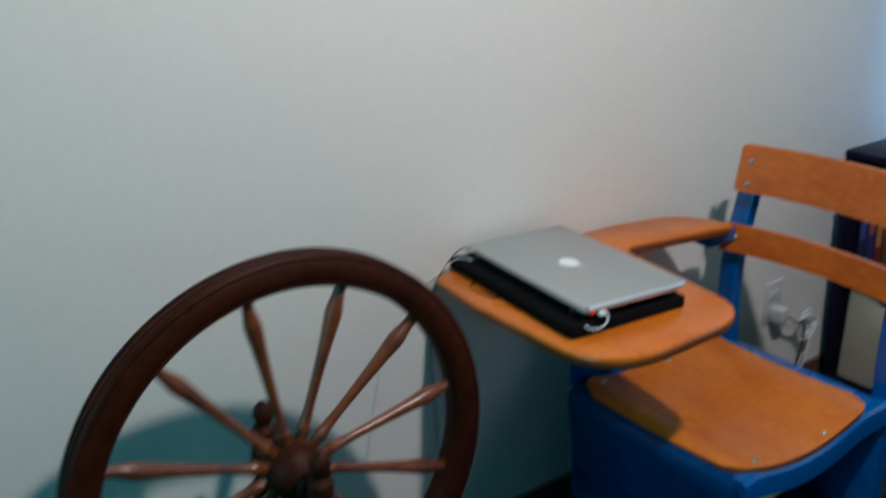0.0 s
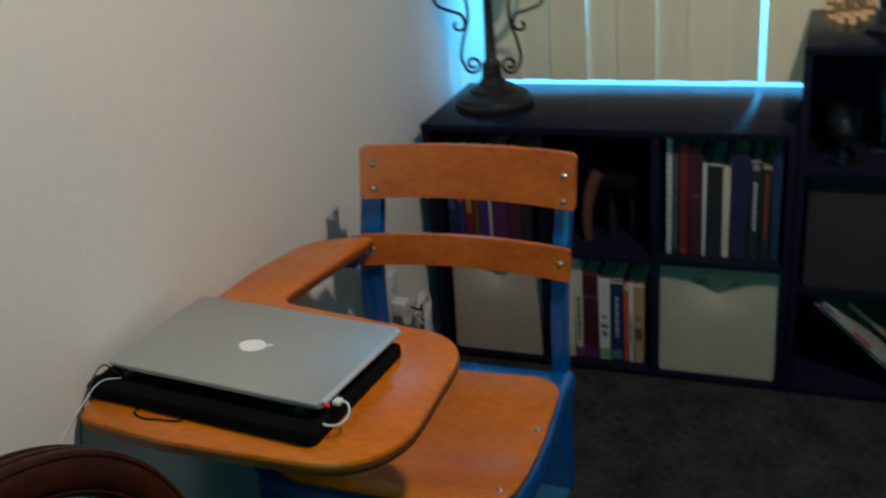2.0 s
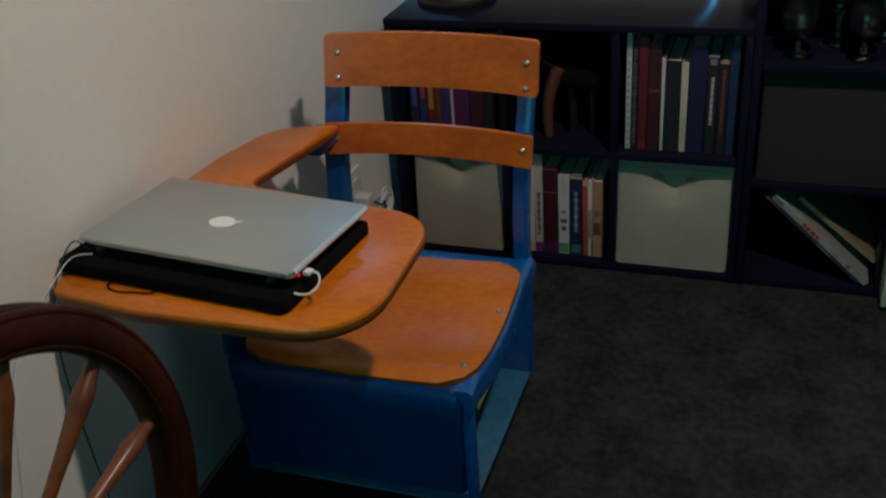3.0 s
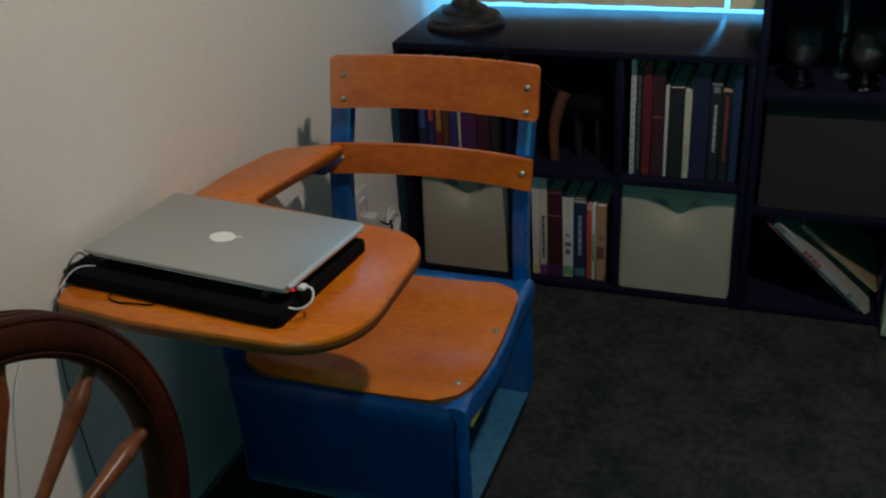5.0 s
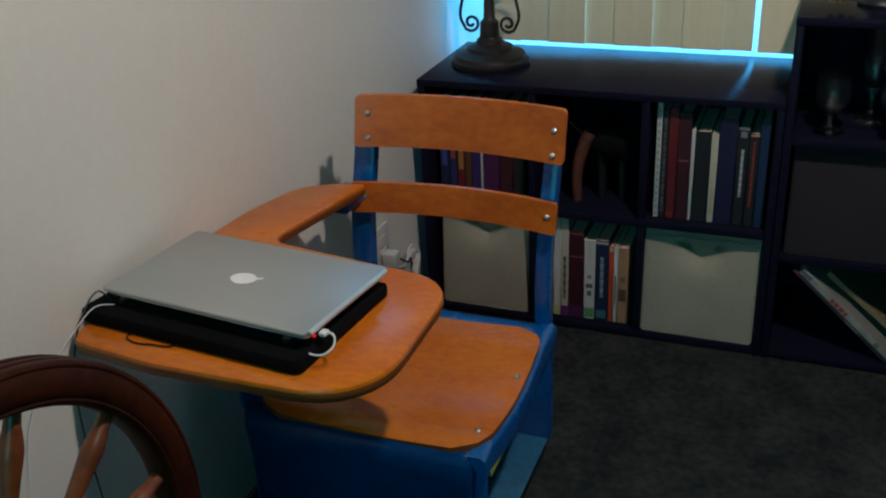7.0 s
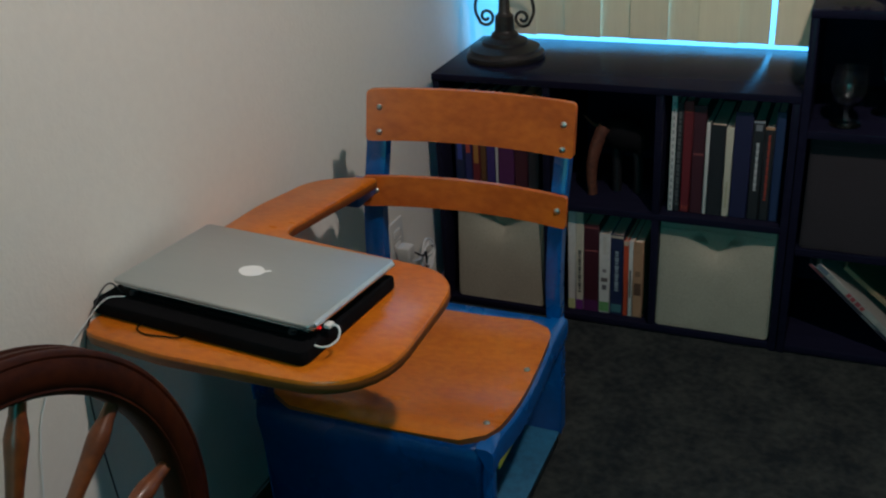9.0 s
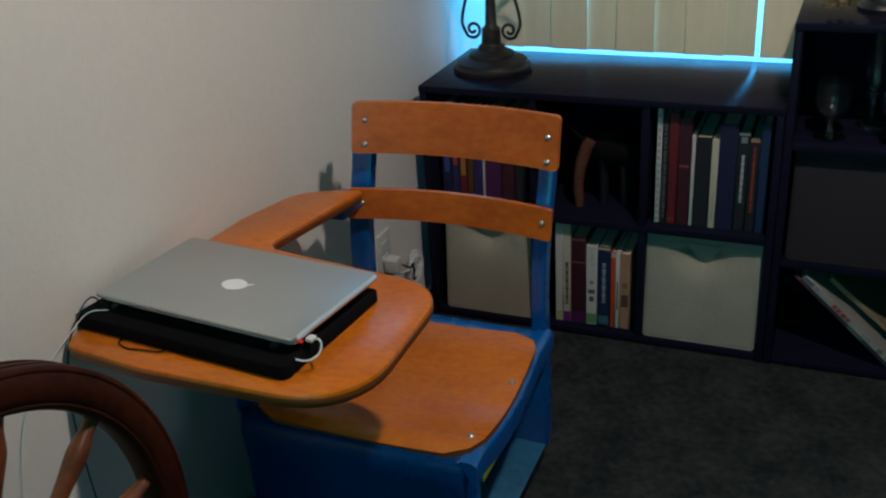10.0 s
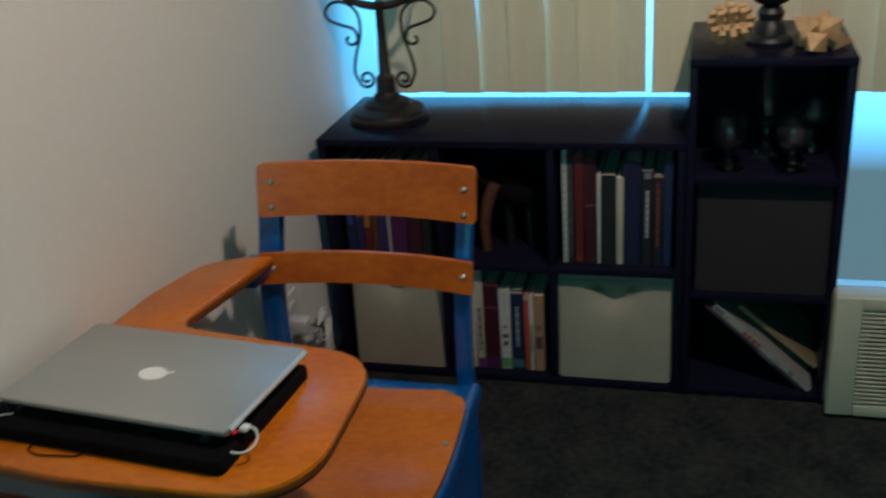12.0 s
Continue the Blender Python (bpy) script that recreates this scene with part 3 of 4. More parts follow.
# ---- spinning wheel ----
def spinning_wheel():
    x, y, z, R = 0.214, -1.731, 0.513, 0.349
    whl = thing("spinning_wheel", (x, y, 0), "antique spinning wheel of dark red-brown turned wood with grooved rim", "spinning wheel")
    m = Matrix.Translation((x, y, z)) @ Matrix.Rotation(radians(90), 4, "Y")
    prof = [(0.300, -0.019), (0.306, -0.023), (0.330, -0.024), (0.338, -0.021), (0.347, -0.019), (R, -0.016), (R, -0.012), (R - 0.006, -0.009), (R - 0.006, -0.006), (R, -0.003), (R, 0.003),
            (R - 0.006, 0.006), (R - 0.006, 0.009), (R, 0.012), (R, 0.016), (0.347, 0.019), (0.343, 0.0205), (0.340, 0.0195), (0.336, 0.0215), (0.328, 0.024), (0.318, 0.0245), (0.309, 0.0225), (0.307, 0.0205), (0.304, 0.0215), (0.300, 0.018), (0.297, 0.012), (0.297, -0.012), (0.300, -0.019)]
    bm = bmesh.new()
    seg, rings = 96, []
    for k in range(seg):
        a = 2 * math.pi * k / seg
        rings.append([bm.verts.new(m @ Vector((1.008 * r * math.cos(a), 1.008 * r * math.sin(a), h))) for r, h in prof[:-1]])
    for k in range(seg):
        p, q = rings[k], rings[(k + 1) % seg]
        for n in range(len(p)):
            bm.faces.new((p[n], p[(n + 1) % len(p)], q[(n + 1) % len(p)], q[n]))
    part("rim", bm, WHEEL, whl, "thick dark red-brown rim with grooved edge")
    hub = [(0.010, -0.075), (0.022, -0.070), (0.026, -0.060), (0.020, -0.050), (0.034, -0.040), (0.045, -0.028), (0.048, -0.012), (0.048, 0.012), (0.045, 0.028), (0.034, 0.040), (0.020, 0.050), (0.026, 0.060), (0.022, 0.070), (0.010, 0.075)]
    part("hub", lathe(hub, m, 28), WHEEL, whl)
    spoke = [(0.009, 0.040), (0.009, 0.060), (0.012, 0.068), (0.009, 0.076), (0.0075, 0.11), (0.0085, 0.16), (0.0100, 0.20), (0.0115, 0.225), (0.0132, 0.245), (0.0138, 0.256), (0.0122, 0.268), (0.0095, 0.282), (0.009, 0.302)]
    for k in range(12):
        a = radians(21 + 30 * k)
        mm, _ = between((x, y, z), (x, y + math.sin(a), z + math.cos(a)))
        part("spoke", lathe(spoke, mm, 14), SPOKE, whl)
    mm, _ = between((x - 0.115, y, z), (x + 0.115, y, z))
    part("axle", lathe([(0.007, 0), (0.007, 0.23)], mm, 12), STEEL, whl)
    post = [(0.018, 0), (0.018, 0.06), (0.024, 0.075), (0.015, 0.09), (0.020, 0.16), (0.022, 0.22), (0.016, 0.25), (0.023, 0.262), (0.020, 0.30), (0.020, 0.335), (0.012, 0.345), (0.017, 0.360), (0.015, 0.374), (0.006, 0.384), (0, 0.386)]
    for dx in (-0.096, 0.096):
        mm, _ = between((x + dx, y - 0.03, 0.205), (x + dx, y, 0.56))
        part("upright", lathe(post, mm, 18), WHEEL, whl)
    bm = block(x - 0.125, x + 0.125, y - 0.33, y + 0.06, 0.170, 0.205, 0.008)
    part("table", bm, WHEEL, whl)
    leg = [(0.020, 0), (0.016, 0.03), (0.024, 0.06), (0.016, 0.08), (0.012, 0.13), (0.014, 0.175)]
    for dx, dy, fx, fy in ((-0.09, 0.03, -0.11, 0.06), (0.09, 0.03, 0.13, 0.06), (0.0, -0.30, 0.0, -0.38)):
        mm, _ = between((x + fx, y + fy, 0.0), (x + dx, y + dy, 0.19))
        part("leg", lathe(leg, mm, 14), WHEEL, whl)


spinning_wheel()


# ---- shelves ----
def shelf_unit(name, x0, columns, width, heights, depth, label):
    """A cube shelf: columns of the given inner width, boards at the given heights, panels 18 mm thick."""
    t = 0.018
    total = columns * width + (columns + 1) * t
    ob = thing(name, (x0 + total / 2, depth / 2, 0), label, "shelf")
    for k in range(columns + 1):
        x = x0 + k * (width + t) - (0.012 if k == 2 else 0)
        z0, z1 = (0, heights[-1] - t - 0.0005)
        if 0 < k < columns:
            for a, b in zip(heights, heights[1:]):
                part("divider", block(x, x + t, 0.004, depth - 0.008, a + 0.0005, b - t - 0.0005, 0.001), SHELF, ob)
        else:
            part("side_panel", block(x, x + t, 0.001, depth, z0, z1, 0.0015), SHELF, ob)
    for k, z in enumerate(heights):
        if k == len(heights) - 1:
            part("top_panel", block(x0 - 0.001, x0 + total + 0.001, 0.0, depth, z - t, z, 0.002), SHELF, ob)
        else:
            part("shelf_board", block(x0 + t + 0.0005, x0 + total - t - 0.0005, 0.003, depth - 0.008, z - t, z, 0.001), SHELF, ob)
    part("back_panel", block(x0 + t, x0 + total - t, depth - 0.0075, depth - 0.001, 0.02, heights[-1] - t - 0.001), SHELF, ob)
    return total


DEPTH = 0.385
shelf_unit("cube_shelf", -0.006, 3, 0.2745, [0.022, 0.340, 0.665], DEPTH, "low black-brown cube shelf with six compartments along the window wall")
shelf_unit("cube_shelf", 0.8915, 1, 0.3095, [0.022, 0.290, 0.585, 0.858], DEPTH, "tall narrow black-brown cube shelf with three compartments")


def canvas_bin(x0, x1, z0, z1, y, mat, handle, label, slope=0.028, name="storage_bin"):
    ob = thing(name, ((x0 + x1) / 2, y + 0.14, z0), label, "storage bin")

    def sloped(mesh):
        # the soft sides lean back towards the top
        for v in mesh.verts:
            v.co.y += slope * max(0, (v.co.z - z0) / (z1 - z0)) ** 1.5
        return mesh

    w, h, mid = x1 - x0, z1 - z0, (x0 + x1) / 2

    def dent(mesh):
        # the cloth caves in round the handle, under the rim
        if handle:
            for v in mesh.verts:
                low = z1 - v.co.z
                if v.co.y < y + 0.012:
                    fall = math.exp(-(max(0.0, low - 0.050) / 0.045) ** 2) * min(1, low / 0.02)
                    v.co.y += 0.058 * fall * math.exp(-((abs(v.co.x - mid) / 0.034) ** 1.2))
        return mesh

    bm = block(x0, x1, y + 0.002, y + 0.28, z0, z1, 0.006, 3)
    top = [f for f in bm.faces if f.normal.z > 0.9 and f.calc_area() > 0.02]
    bmesh.ops.inset_region(bm, faces=top, thickness=0.085 if handle else 0.008, depth=0)
    bmesh.ops.translate(bm, verts=list({v for f in top for v in f.verts}), vec=(0, 0, -0.20))
    front = [f for f in bm.faces if f.normal.y < -0.9 and f.calc_area() > 0.02]
    bmesh.ops.delete(bm, geom=front, context="FACES_ONLY")
    nx, nz = 36, 36
    grid = [[bm.verts.new((x0 + 0.006 + (w - 0.012) * i / nx, y + 0.002, z0 + 0.006 + (h - 0.012) * j / nz)) for i in range(nx + 1)] for j in range(nz + 1)]
    for p, q in zip(grid, grid[1:]):
        for i in range(nx):
            bm.faces.new((p[i], p[i + 1], q[i + 1], q[i]))
    body = part("body", sloped(dent(bm)), mat, ob)
    # a sewn band handle lying in the dent
    if handle:
        band = spline([(mid - 0.058, y + 0.0005, z1 - 0.046), (mid - 0.030, y - 0.001, z1 - 0.054), (mid, y - 0.002, z1 - 0.066), (mid + 0.030, y - 0.001, z1 - 0.054), (mid + 0.058, y + 0.0005, z1 - 0.046)], 6)
        bm = bmesh.new()
        rows = [[bm.verts.new(p + Vector((0, dy, d))) for dy, d in ((0.001, 0.007), (0, 0), (0.001, -0.007))] for p in band]
        for p, q in zip(rows, rows[1:]):
            for k in (0, 1):
                bm.faces.new((p[k], q[k], q[k + 1], p[k + 1]))
        bmesh.ops.solidify(bm, geom=bm.faces[:], thickness=0.0015)
        part("handle", sloped(dent(bm)), mat, ob)
    # turned-over hem, a little uneven
    hem = spline([(x0 + 0.004 + (w - 0.008) * k / 8, y - 0.0005, z1 - 0.022 + 0.0022 * math.sin(2.3 * k + 1)) for k in range(9)], 4)
    part("hem", sloped(tube(hem, 0.0012, 6)), mat, body)
    for xs in (x0 + 0.003, x1 - 0.003):
        part("seam", sloped(tube([(xs, y - 0.0005, z0 + 0.006), (xs, y - 0.0005, z1 - 0.006)], 0.0018, 6)), mat, body)
    part("seam", tube([(x0 + 0.006, y - 0.0005, z0 + 0.003), (x1 - 0.006, y - 0.0005, z0 + 0.003)], 0.0018, 6), mat, body)


canvas_bin(0.585, 0.868, 0.0225, 0.316, 0.012, CANVAS, True, "beige canvas storage bin with a sagging band handle", 0.022)
canvas_bin(0.034, 0.283, 0.0225, 0.316, 0.014, CANVAS, True, "beige canvas storage bin behind the school desk in a shelf compartment", 0.022)
canvas_bin(0.917, 1.217, 0.2905, 0.560, 0.012, BROWN_CANVAS, False, "dark brown canvas storage bin in the tall shelf")


def book(x, w, h, d, z, y, colour, label, lean=0.0, bars=(), rough=0.5):
    """A book on end: its spine faces the room; bars are (from, to, share of the width, colour) stripes on the spine."""
    m = Matrix.Translation((x, y, z)) @ Matrix.Rotation(radians(lean), 4, "Y")
    ob = thing("book", (x, y, z), label, "book", "books on the shelves")
    t = min(0.0025, w * 0.2)
    bm = block(0, t, 0, d, 0, h, 0.0008, 1)
    block(w - t, w, 0, d, 0, h, 0.0008, 1, bm=bm)
    block(t * 0.8, w - t * 0.8, 0, t, 0, h, 0.0008, 1, bm=bm)
    bm.transform(m)
    case = part("cover", bm, cover(colour, rough), ob)
    bm = block(t, w - t, t, d - 0.004, 0.003, h - 0.004)
    bm.transform(m)
    part("page_block", bm, PAPER, ob)
    for z0, z1, share, col in bars:
        bm = block(w * (0.5 - share / 2), w * (0.5 + share / 2), -0.0008, 0.0006, h * z0, h * z1)
        bm.transform(m)
        part("spine_mark", bm, cover(col), case, smooth=False)
    return ob


def row(x, z, y, items):
    for w, h, d, colour, label, bars in items:
        book(x, w, h, d, z, y, colour, label, 0.0, bars)
        x += w + 0.0012


def print_bars(z0, z1, n, share, col):
    """A line of small bars down a spine, in place of print."""
    step = (z1 - z0) / n
    return [(z0 + step * k, z0 + step * (k + 0.55 + 0.3 * (k * 7 % 3) / 2), share * (1 - 0.15 * (k * 5 % 3)), col) for k in range(n)]


WHITE, RED, DKRED, BLK, NAVY, CREAM, ORNG, GREEN, PURP, TEAL = (0.54, 0.53, 0.50), (0.12, 0.010, 0.015), (0.045, 0.007, 0.014), (0.014, 0.013, 0.016), (0.012, 0.018, 0.06), (0.50, 0.46, 0.36), (0.55, 0.12, 0.03), (0.12, 0.28, 0.10), (0.07, 0.012, 0.07), (0.012, 0.024, 0.075)
row(0.600, 0.3405, 0.035, [
    (0.012, 0.296, 0.22, WHITE, "tall thin white book with a dotted spine", [(0.02 + 0.06 * k, 0.05 + 0.06 * k, 0.3, (0.25, 0.25, 0.25)) for k in range(16)]),
    (0.015, 0.280, 0.21, BLK, "tall black book with small marks on its spine", print_bars(0.06, 0.94, 22, 0.5, (0.10, 0.10, 0.10))),
    (0.022, 0.286, 0.21, RED, "tall dark red hardback book", [(0.03, 0.06, 0.8, (0.2, 0.03, 0.02)), (0.90, 0.92, 0.8, (0.2, 0.03, 0.02))]),
    (0.030, 0.276, 0.21, DKRED, "thick maroon hardback book", [(0.55, 0.57, 0.8, (0.2, 0.05, 0.05))]),
    (0.008, 0.236, 0.20, WHITE, "thin white booklet on the shelf", []),
    (0.036, 0.232, 0.20, BLK, "black hardback book between two pale ones", []),
    (0.016, 0.228, 0.20, CREAM, "cream paperback book on the shelf", [(0.10, 0.40, 0.30, (0.40, 0.36, 0.24))]),
    (0.041, 0.268, 0.20, (0.012, 0.010, 0.045), "dark violet-navy hardback book on the shelf", []),
    (0.026, 0.250, 0.20, BLK, "black paperback with white lettering bars on its spine", print_bars(0.30, 0.79, 22, 0.28, (0.50, 0.50, 0.50)) + [(0.90, 0.96, 0.55, (0.20, 0.20, 0.22)), (0.975, 0.995, 0.95, (0.22, 0.24, 0.26))]),
    (0.022, 0.236, 0.20, BLK, "black book with red lettering bars on its spine", print_bars(0.22, 0.92, 24, 0.26, (0.30, 0.04, 0.02)) + [(0.972, 0.995, 0.95, (0.45, 0.24, 0.12))]),
    (0.020, 0.274, 0.21, TEAL, "dark blue hardback book at the row's end", []),
])
row(0.346, 0.0225, 0.030, [
    (0.020, 0.294, 0.21, WHITE, "tall thin white paperback book", [(0.0, 0.10, 0.9, (0.42, 0.44, 0.20))]),
    (0.020, 0.292, 0.21, CREAM, "cream book with a line of dark print and a purple foot", print_bars(0.18, 0.62, 16, 0.42, (0.05, 0.05, 0.05)) + [(0.0, 0.10, 0.96, (0.12, 0.02, 0.15))]),
    (0.040, 0.255, 0.20, DKRED, "thick maroon book with a purple foot", [(0.0, 0.13, 0.98, PURP), (0.70, 0.715, 0.9, (0.2, 0.06, 0.06)), (0.96, 0.975, 0.9, (0.2, 0.06, 0.06))]),
    (0.029, 0.234, 0.20, WHITE, "white book with dark figures and a green patch at its foot", [(0.02, 0.14, 0.9, GREEN), (0.30, 0.36, 0.4, (0.10, 0.09, 0.10)), (0.40, 0.45, 0.6, (0.12, 0.10, 0.10)), (0.52, 0.56, 0.35, (0.2, 0.18, 0.18)), (0.75, 0.97, 0.3, (0.5, 0.47, 0.42))]),
    (0.034, 0.236, 0.20, NAVY, "navy book with pale lettering bars on its spine", print_bars(0.30, 0.80, 15, 0.30, (0.26, 0.32, 0.36)) + [(0.03, 0.13, 0.8, (0.05, 0.14, 0.16)), (0.955, 0.985, 0.95, (0.40, 0.36, 0.28))]),
    (0.012, 0.223, 0.20, (0.45, 0.060, 0.02), "thin orange-red paperback book", [(0.93, 0.99, 0.9, (0.5, 0.38, 0.28))]),
    (0.010, 0.223, 0.20, WHITE, "thin white paperback beside the red one", [(0.25, 0.62, 0.4, (0.16, 0.12, 0.10))]),
    (0.026, 0.221, 0.20, (0.36, 0.20, 0.11), "tan paperback book at the row's end", [(0.30, 0.46, 0.7, (0.10, 0.05, 0.03)), (0.55, 0.62, 0.5, (0.2, 0.11, 0.06))]),
])
row(0.030, 0.3405, 0.045, [
    (0.026, 0.262, 0.20, NAVY, "navy hardback book standing on the shelf", [(0.3, 0.5, 0.5, (0.05, 0.07, 0.3))]),
    (0.020, 0.250, 0.20, (0.02, 0.022, 0.10), "blue paperback book with red spine mark", [(0.4, 0.6, 0.6, (0.35, 0.05, 0.03))]),
    (0.022, 0.240, 0.20, RED, "red paperback book with orange mark", [(0.3, 0.6, 0.6, (0.35, 0.16, 0.03))]),
    (0.016, 0.246, 0.20, (0.10, 0.045, 0.012), "brown paperback book on the shelf", []),
    (0.024, 0.244, 0.20, (0.035, 0.02, 0.12), "violet-blue book with an orange top", [(0.66, 0.98, 0.9, ORNG)]),
    (0.006, 0.240, 0.20, WHITE, "thin pale booklet between thicker books", []),
    (0.044, 0.258, 0.20, PURP, "thick dark purple hardback book", []),
    (0.036, 0.252, 0.20, DKRED, "dark maroon hardback book", [(0.5, 0.54, 0.8, (0.2, 0.05, 0.03))]),
    (0.030, 0.256, 0.20, BLK, "plain black hardback book on the shelf", []),
])


# ---- carving in the middle compartment ----
def carving():
    ob = thing("carved_ornament", (0.425, 0.10, 0.3405), "small dark carved animal ornament with a reddish leg", "ornament")
    bm = tube(spline([(0.395, 0.09, 0.3405), (0.392, 0.088, 0.40), (0.398, 0.09, 0.455), (0.412, 0.095, 0.500), (0.425, 0.10, 0.525)]), 0.016, 12, taper=lambda t: 0.75 + 0.5 * t)
    part("leg", bm, TERRACOTTA, ob)
    bm = tube(spline([(0.40, 0.12, 0.47), (0.44, 0.12, 0.50), (0.49, 0.12, 0.49), (0.52, 0.12, 0.46)]), 0.028, 12, taper=lambda t: 0.6 + 0.9 * math.sin(math.pi * min(max(t, 0.05), 0.95)))
    part("body", bm, BLACK_FOAM, ob)
    for x in (0.45, 0.505):
        part("leg", tube([(x, 0.13, 0.3405), (x, 0.125, 0.41), (x - 0.004, 0.12, 0.48)], 0.012, 10), BLACK, ob)
    part("horn", tube(spline([(0.41, 0.10, 0.52), (0.39, 0.09, 0.535), (0.372, 0.085, 0.555)]), 0.006, 8, taper=lambda t: 1 - 0.7 * t), TERRACOTTA, ob)


carving()


# ---- clock on a scrolled iron stand ----
def spiral(cx, cz, r0, r1, a0, a1, y, steps=26):
    return [Vector((cx + (r0 + (r1 - r0) * k / steps) * math.cos(a0 + (a1 - a0) * k / steps), y, cz + (r0 + (r1 - r0) * k / steps) * math.sin(a0 + (a1 - a0) * k / steps))) for k in range(steps + 1)]


def table_clock():
    x, y, z = 0.130, 0.185, 0.665
    ob = thing("table_clock", (x, y, z), "round clock on a dark scrolled wrought-iron stand", "clock")
    at = Matrix.Translation((x, y, z))
    base = [(0.102, 0.0), (0.104, 0.006), (0.102, 0.014), (0.095, 0.018), (0.094, 0.020), (0.092, 0.027), (0.080, 0.032), (0.066, 0.036), (0.062, 0.038), (0.060, 0.046), (0.052, 0.050), (0.042, 0.053), (0.036, 0.056), (0.034, 0.064), (0.028, 0.068), (0.026, 0.072)]
    part("foot", lathe(base, at, 48), BRONZE, ob, "stepped round bronze-brown base")
    pole = [(0.026, 0.072), (0.024, 0.110), (0.019, 0.114), (0.015, 0.120), (0.0125, 0.20), (0.0115, 0.285), (0.015, 0.290), (0.015, 0.298), (0.011, 0.302)]
    part("pole", lathe(pole, at, 20), IRON, ob)
    for s in (-1, 1):
        def curl(u, h, r, a0, a1, outward):
            """A flat curl of the iron rod, wound inwards or outwards."""
            pts = []
            for k in range(23):
                f = k / 22 if outward else 1 - k / 22
                a = radians(a0 + (a1 - a0) * k / 22)
                pts.append(Vector((x + s * (u + r * (0.25 + 0.75 * f) * math.cos(a)), y, z + h + r * (0.25 + 0.75 * f) * math.sin(a))))
            return pts

        stem = [(x + s * u, y, z + h) for u, h in ((0.062, 0.205), (0.072, 0.232), (0.105, 0.244), (0.134, 0.256), (0.143, 0.278), (0.122, 0.300), (0.085, 0.298), (0.058, 0.270), (0.056, 0.220), (0.072, 0.168), (0.080, 0.122), (0.066, 0.088))]
        rod = curl(0.084, 0.208, 0.020, 60, -180, True)[:-1] + spline(stem, 7) + curl(0.050, 0.105, 0.023, -60, -520, False)[1:]
        part("scroll", tube(rod, 0.0042, 8), IRON, ob)
    # crescent bracket round the lower half
    cz = z + 0.455
    arc = [Vector((x + 0.166 * math.cos(a), y, cz + 0.166 * math.sin(a))) for a in (radians(182 + 176 * k / 40) for k in range(41))]
    part("crescent", tube(arc, 0.0075, 8, taper=lambda t: 0.5 + 0.9 * math.sin(math.pi * min(max(t, 0.03), 0.97))), IRON, ob)
    for s in (-1, 1):
        part("pivot", tube([(x + s * 0.134, y, cz), (x + s * 0.188, y, cz)], 0.005, 8), IRON, ob)
    face = Matrix.Translation((x, y + 0.02, cz)) @ Matrix.Rotation(radians(90), 4, "X")
    case = part("case", lathe([(0.0, -0.002), (0.11, -0.002), (0.132, 0.004), (0.138, 0.016), (0.137, 0.034), (0.128, 0.043), (0.121, 0.044), (0.117, 0.040), (0.116, 0.034), (0.0, 0.034)], face, 56), IRON, ob, "round dark case with a raised bezel")
    dial = part("dial", lathe([(0.0, 0.0352), (0.1155, 0.0352), (0.1155, 0.0345)], face, 48), DIAL, ob, "aged cream clock dial")
    yd = y + 0.02 - 0.0356
    for k in range(12):
        a = radians(90 - 30 * k)
        hour = str(12 if k == 0 else k)
        letters(hour, 0.029, Matrix.Translation((x + 0.090 * math.cos(a), yd, cz + 0.090 * math.sin(a))) @ Matrix.Rotation(radians(90), 4, "X"), BLACK, dial, "numeral")
    for a, ln, w in ((38, 0.050, 0.0032), (182, 0.080, 0.0024)):
        bm = block(-0.008, ln, -0.0008, 0.0008, -w, w)
        bm.transform(Matrix.Translation((x, yd - 0.002, cz)) @ Matrix.Rotation(radians(-a), 4, "Y"))
        part("clock_hand", bm, BLACK, dial)


table_clock()


# ---- on and in the tall shelf ----
def wine_glass(x, y, z, s, tall=False, label="clear stemmed wine glass in the shelf"):
    ob = thing("wine_glass", (x, y, z), label, "wine glass", "wine glasses")
    outer = [(0.0, 0.0), (0.032, 0.0005), (0.033, 0.002), (0.018, 0.005), (0.007, 0.010), (0.005, 0.018), (0.005, 0.034), (0.012, 0.041), (0.029, 0.054), (0.037, 0.074), (0.038, 0.092), (0.035, 0.118), (0.034, 0.126)]
    inner = [(0.0326, 0.126), (0.0336, 0.117), (0.0365, 0.092), (0.0355, 0.075), (0.028, 0.057), (0.011, 0.045), (0.0, 0.043)]
    if tall:
        outer, inner = ([(q * (0.72 if h > 0.037 else 0.95), h * 1.72) for q, h in p] for p in (outer, inner))
    part("bowl", lathe([(r * s, h * s) for r, h in outer + inner], Matrix.Translation((x, y, z)), 28), GLASS, ob)


for gx, gy, tall in ((0.984, 0.065, False), (1.122, 0.065, False), (1.068, 0.165, True), (1.175, 0.20, False)):
    wine_glass(gx, gy, 0.5855, 1.05, tall)


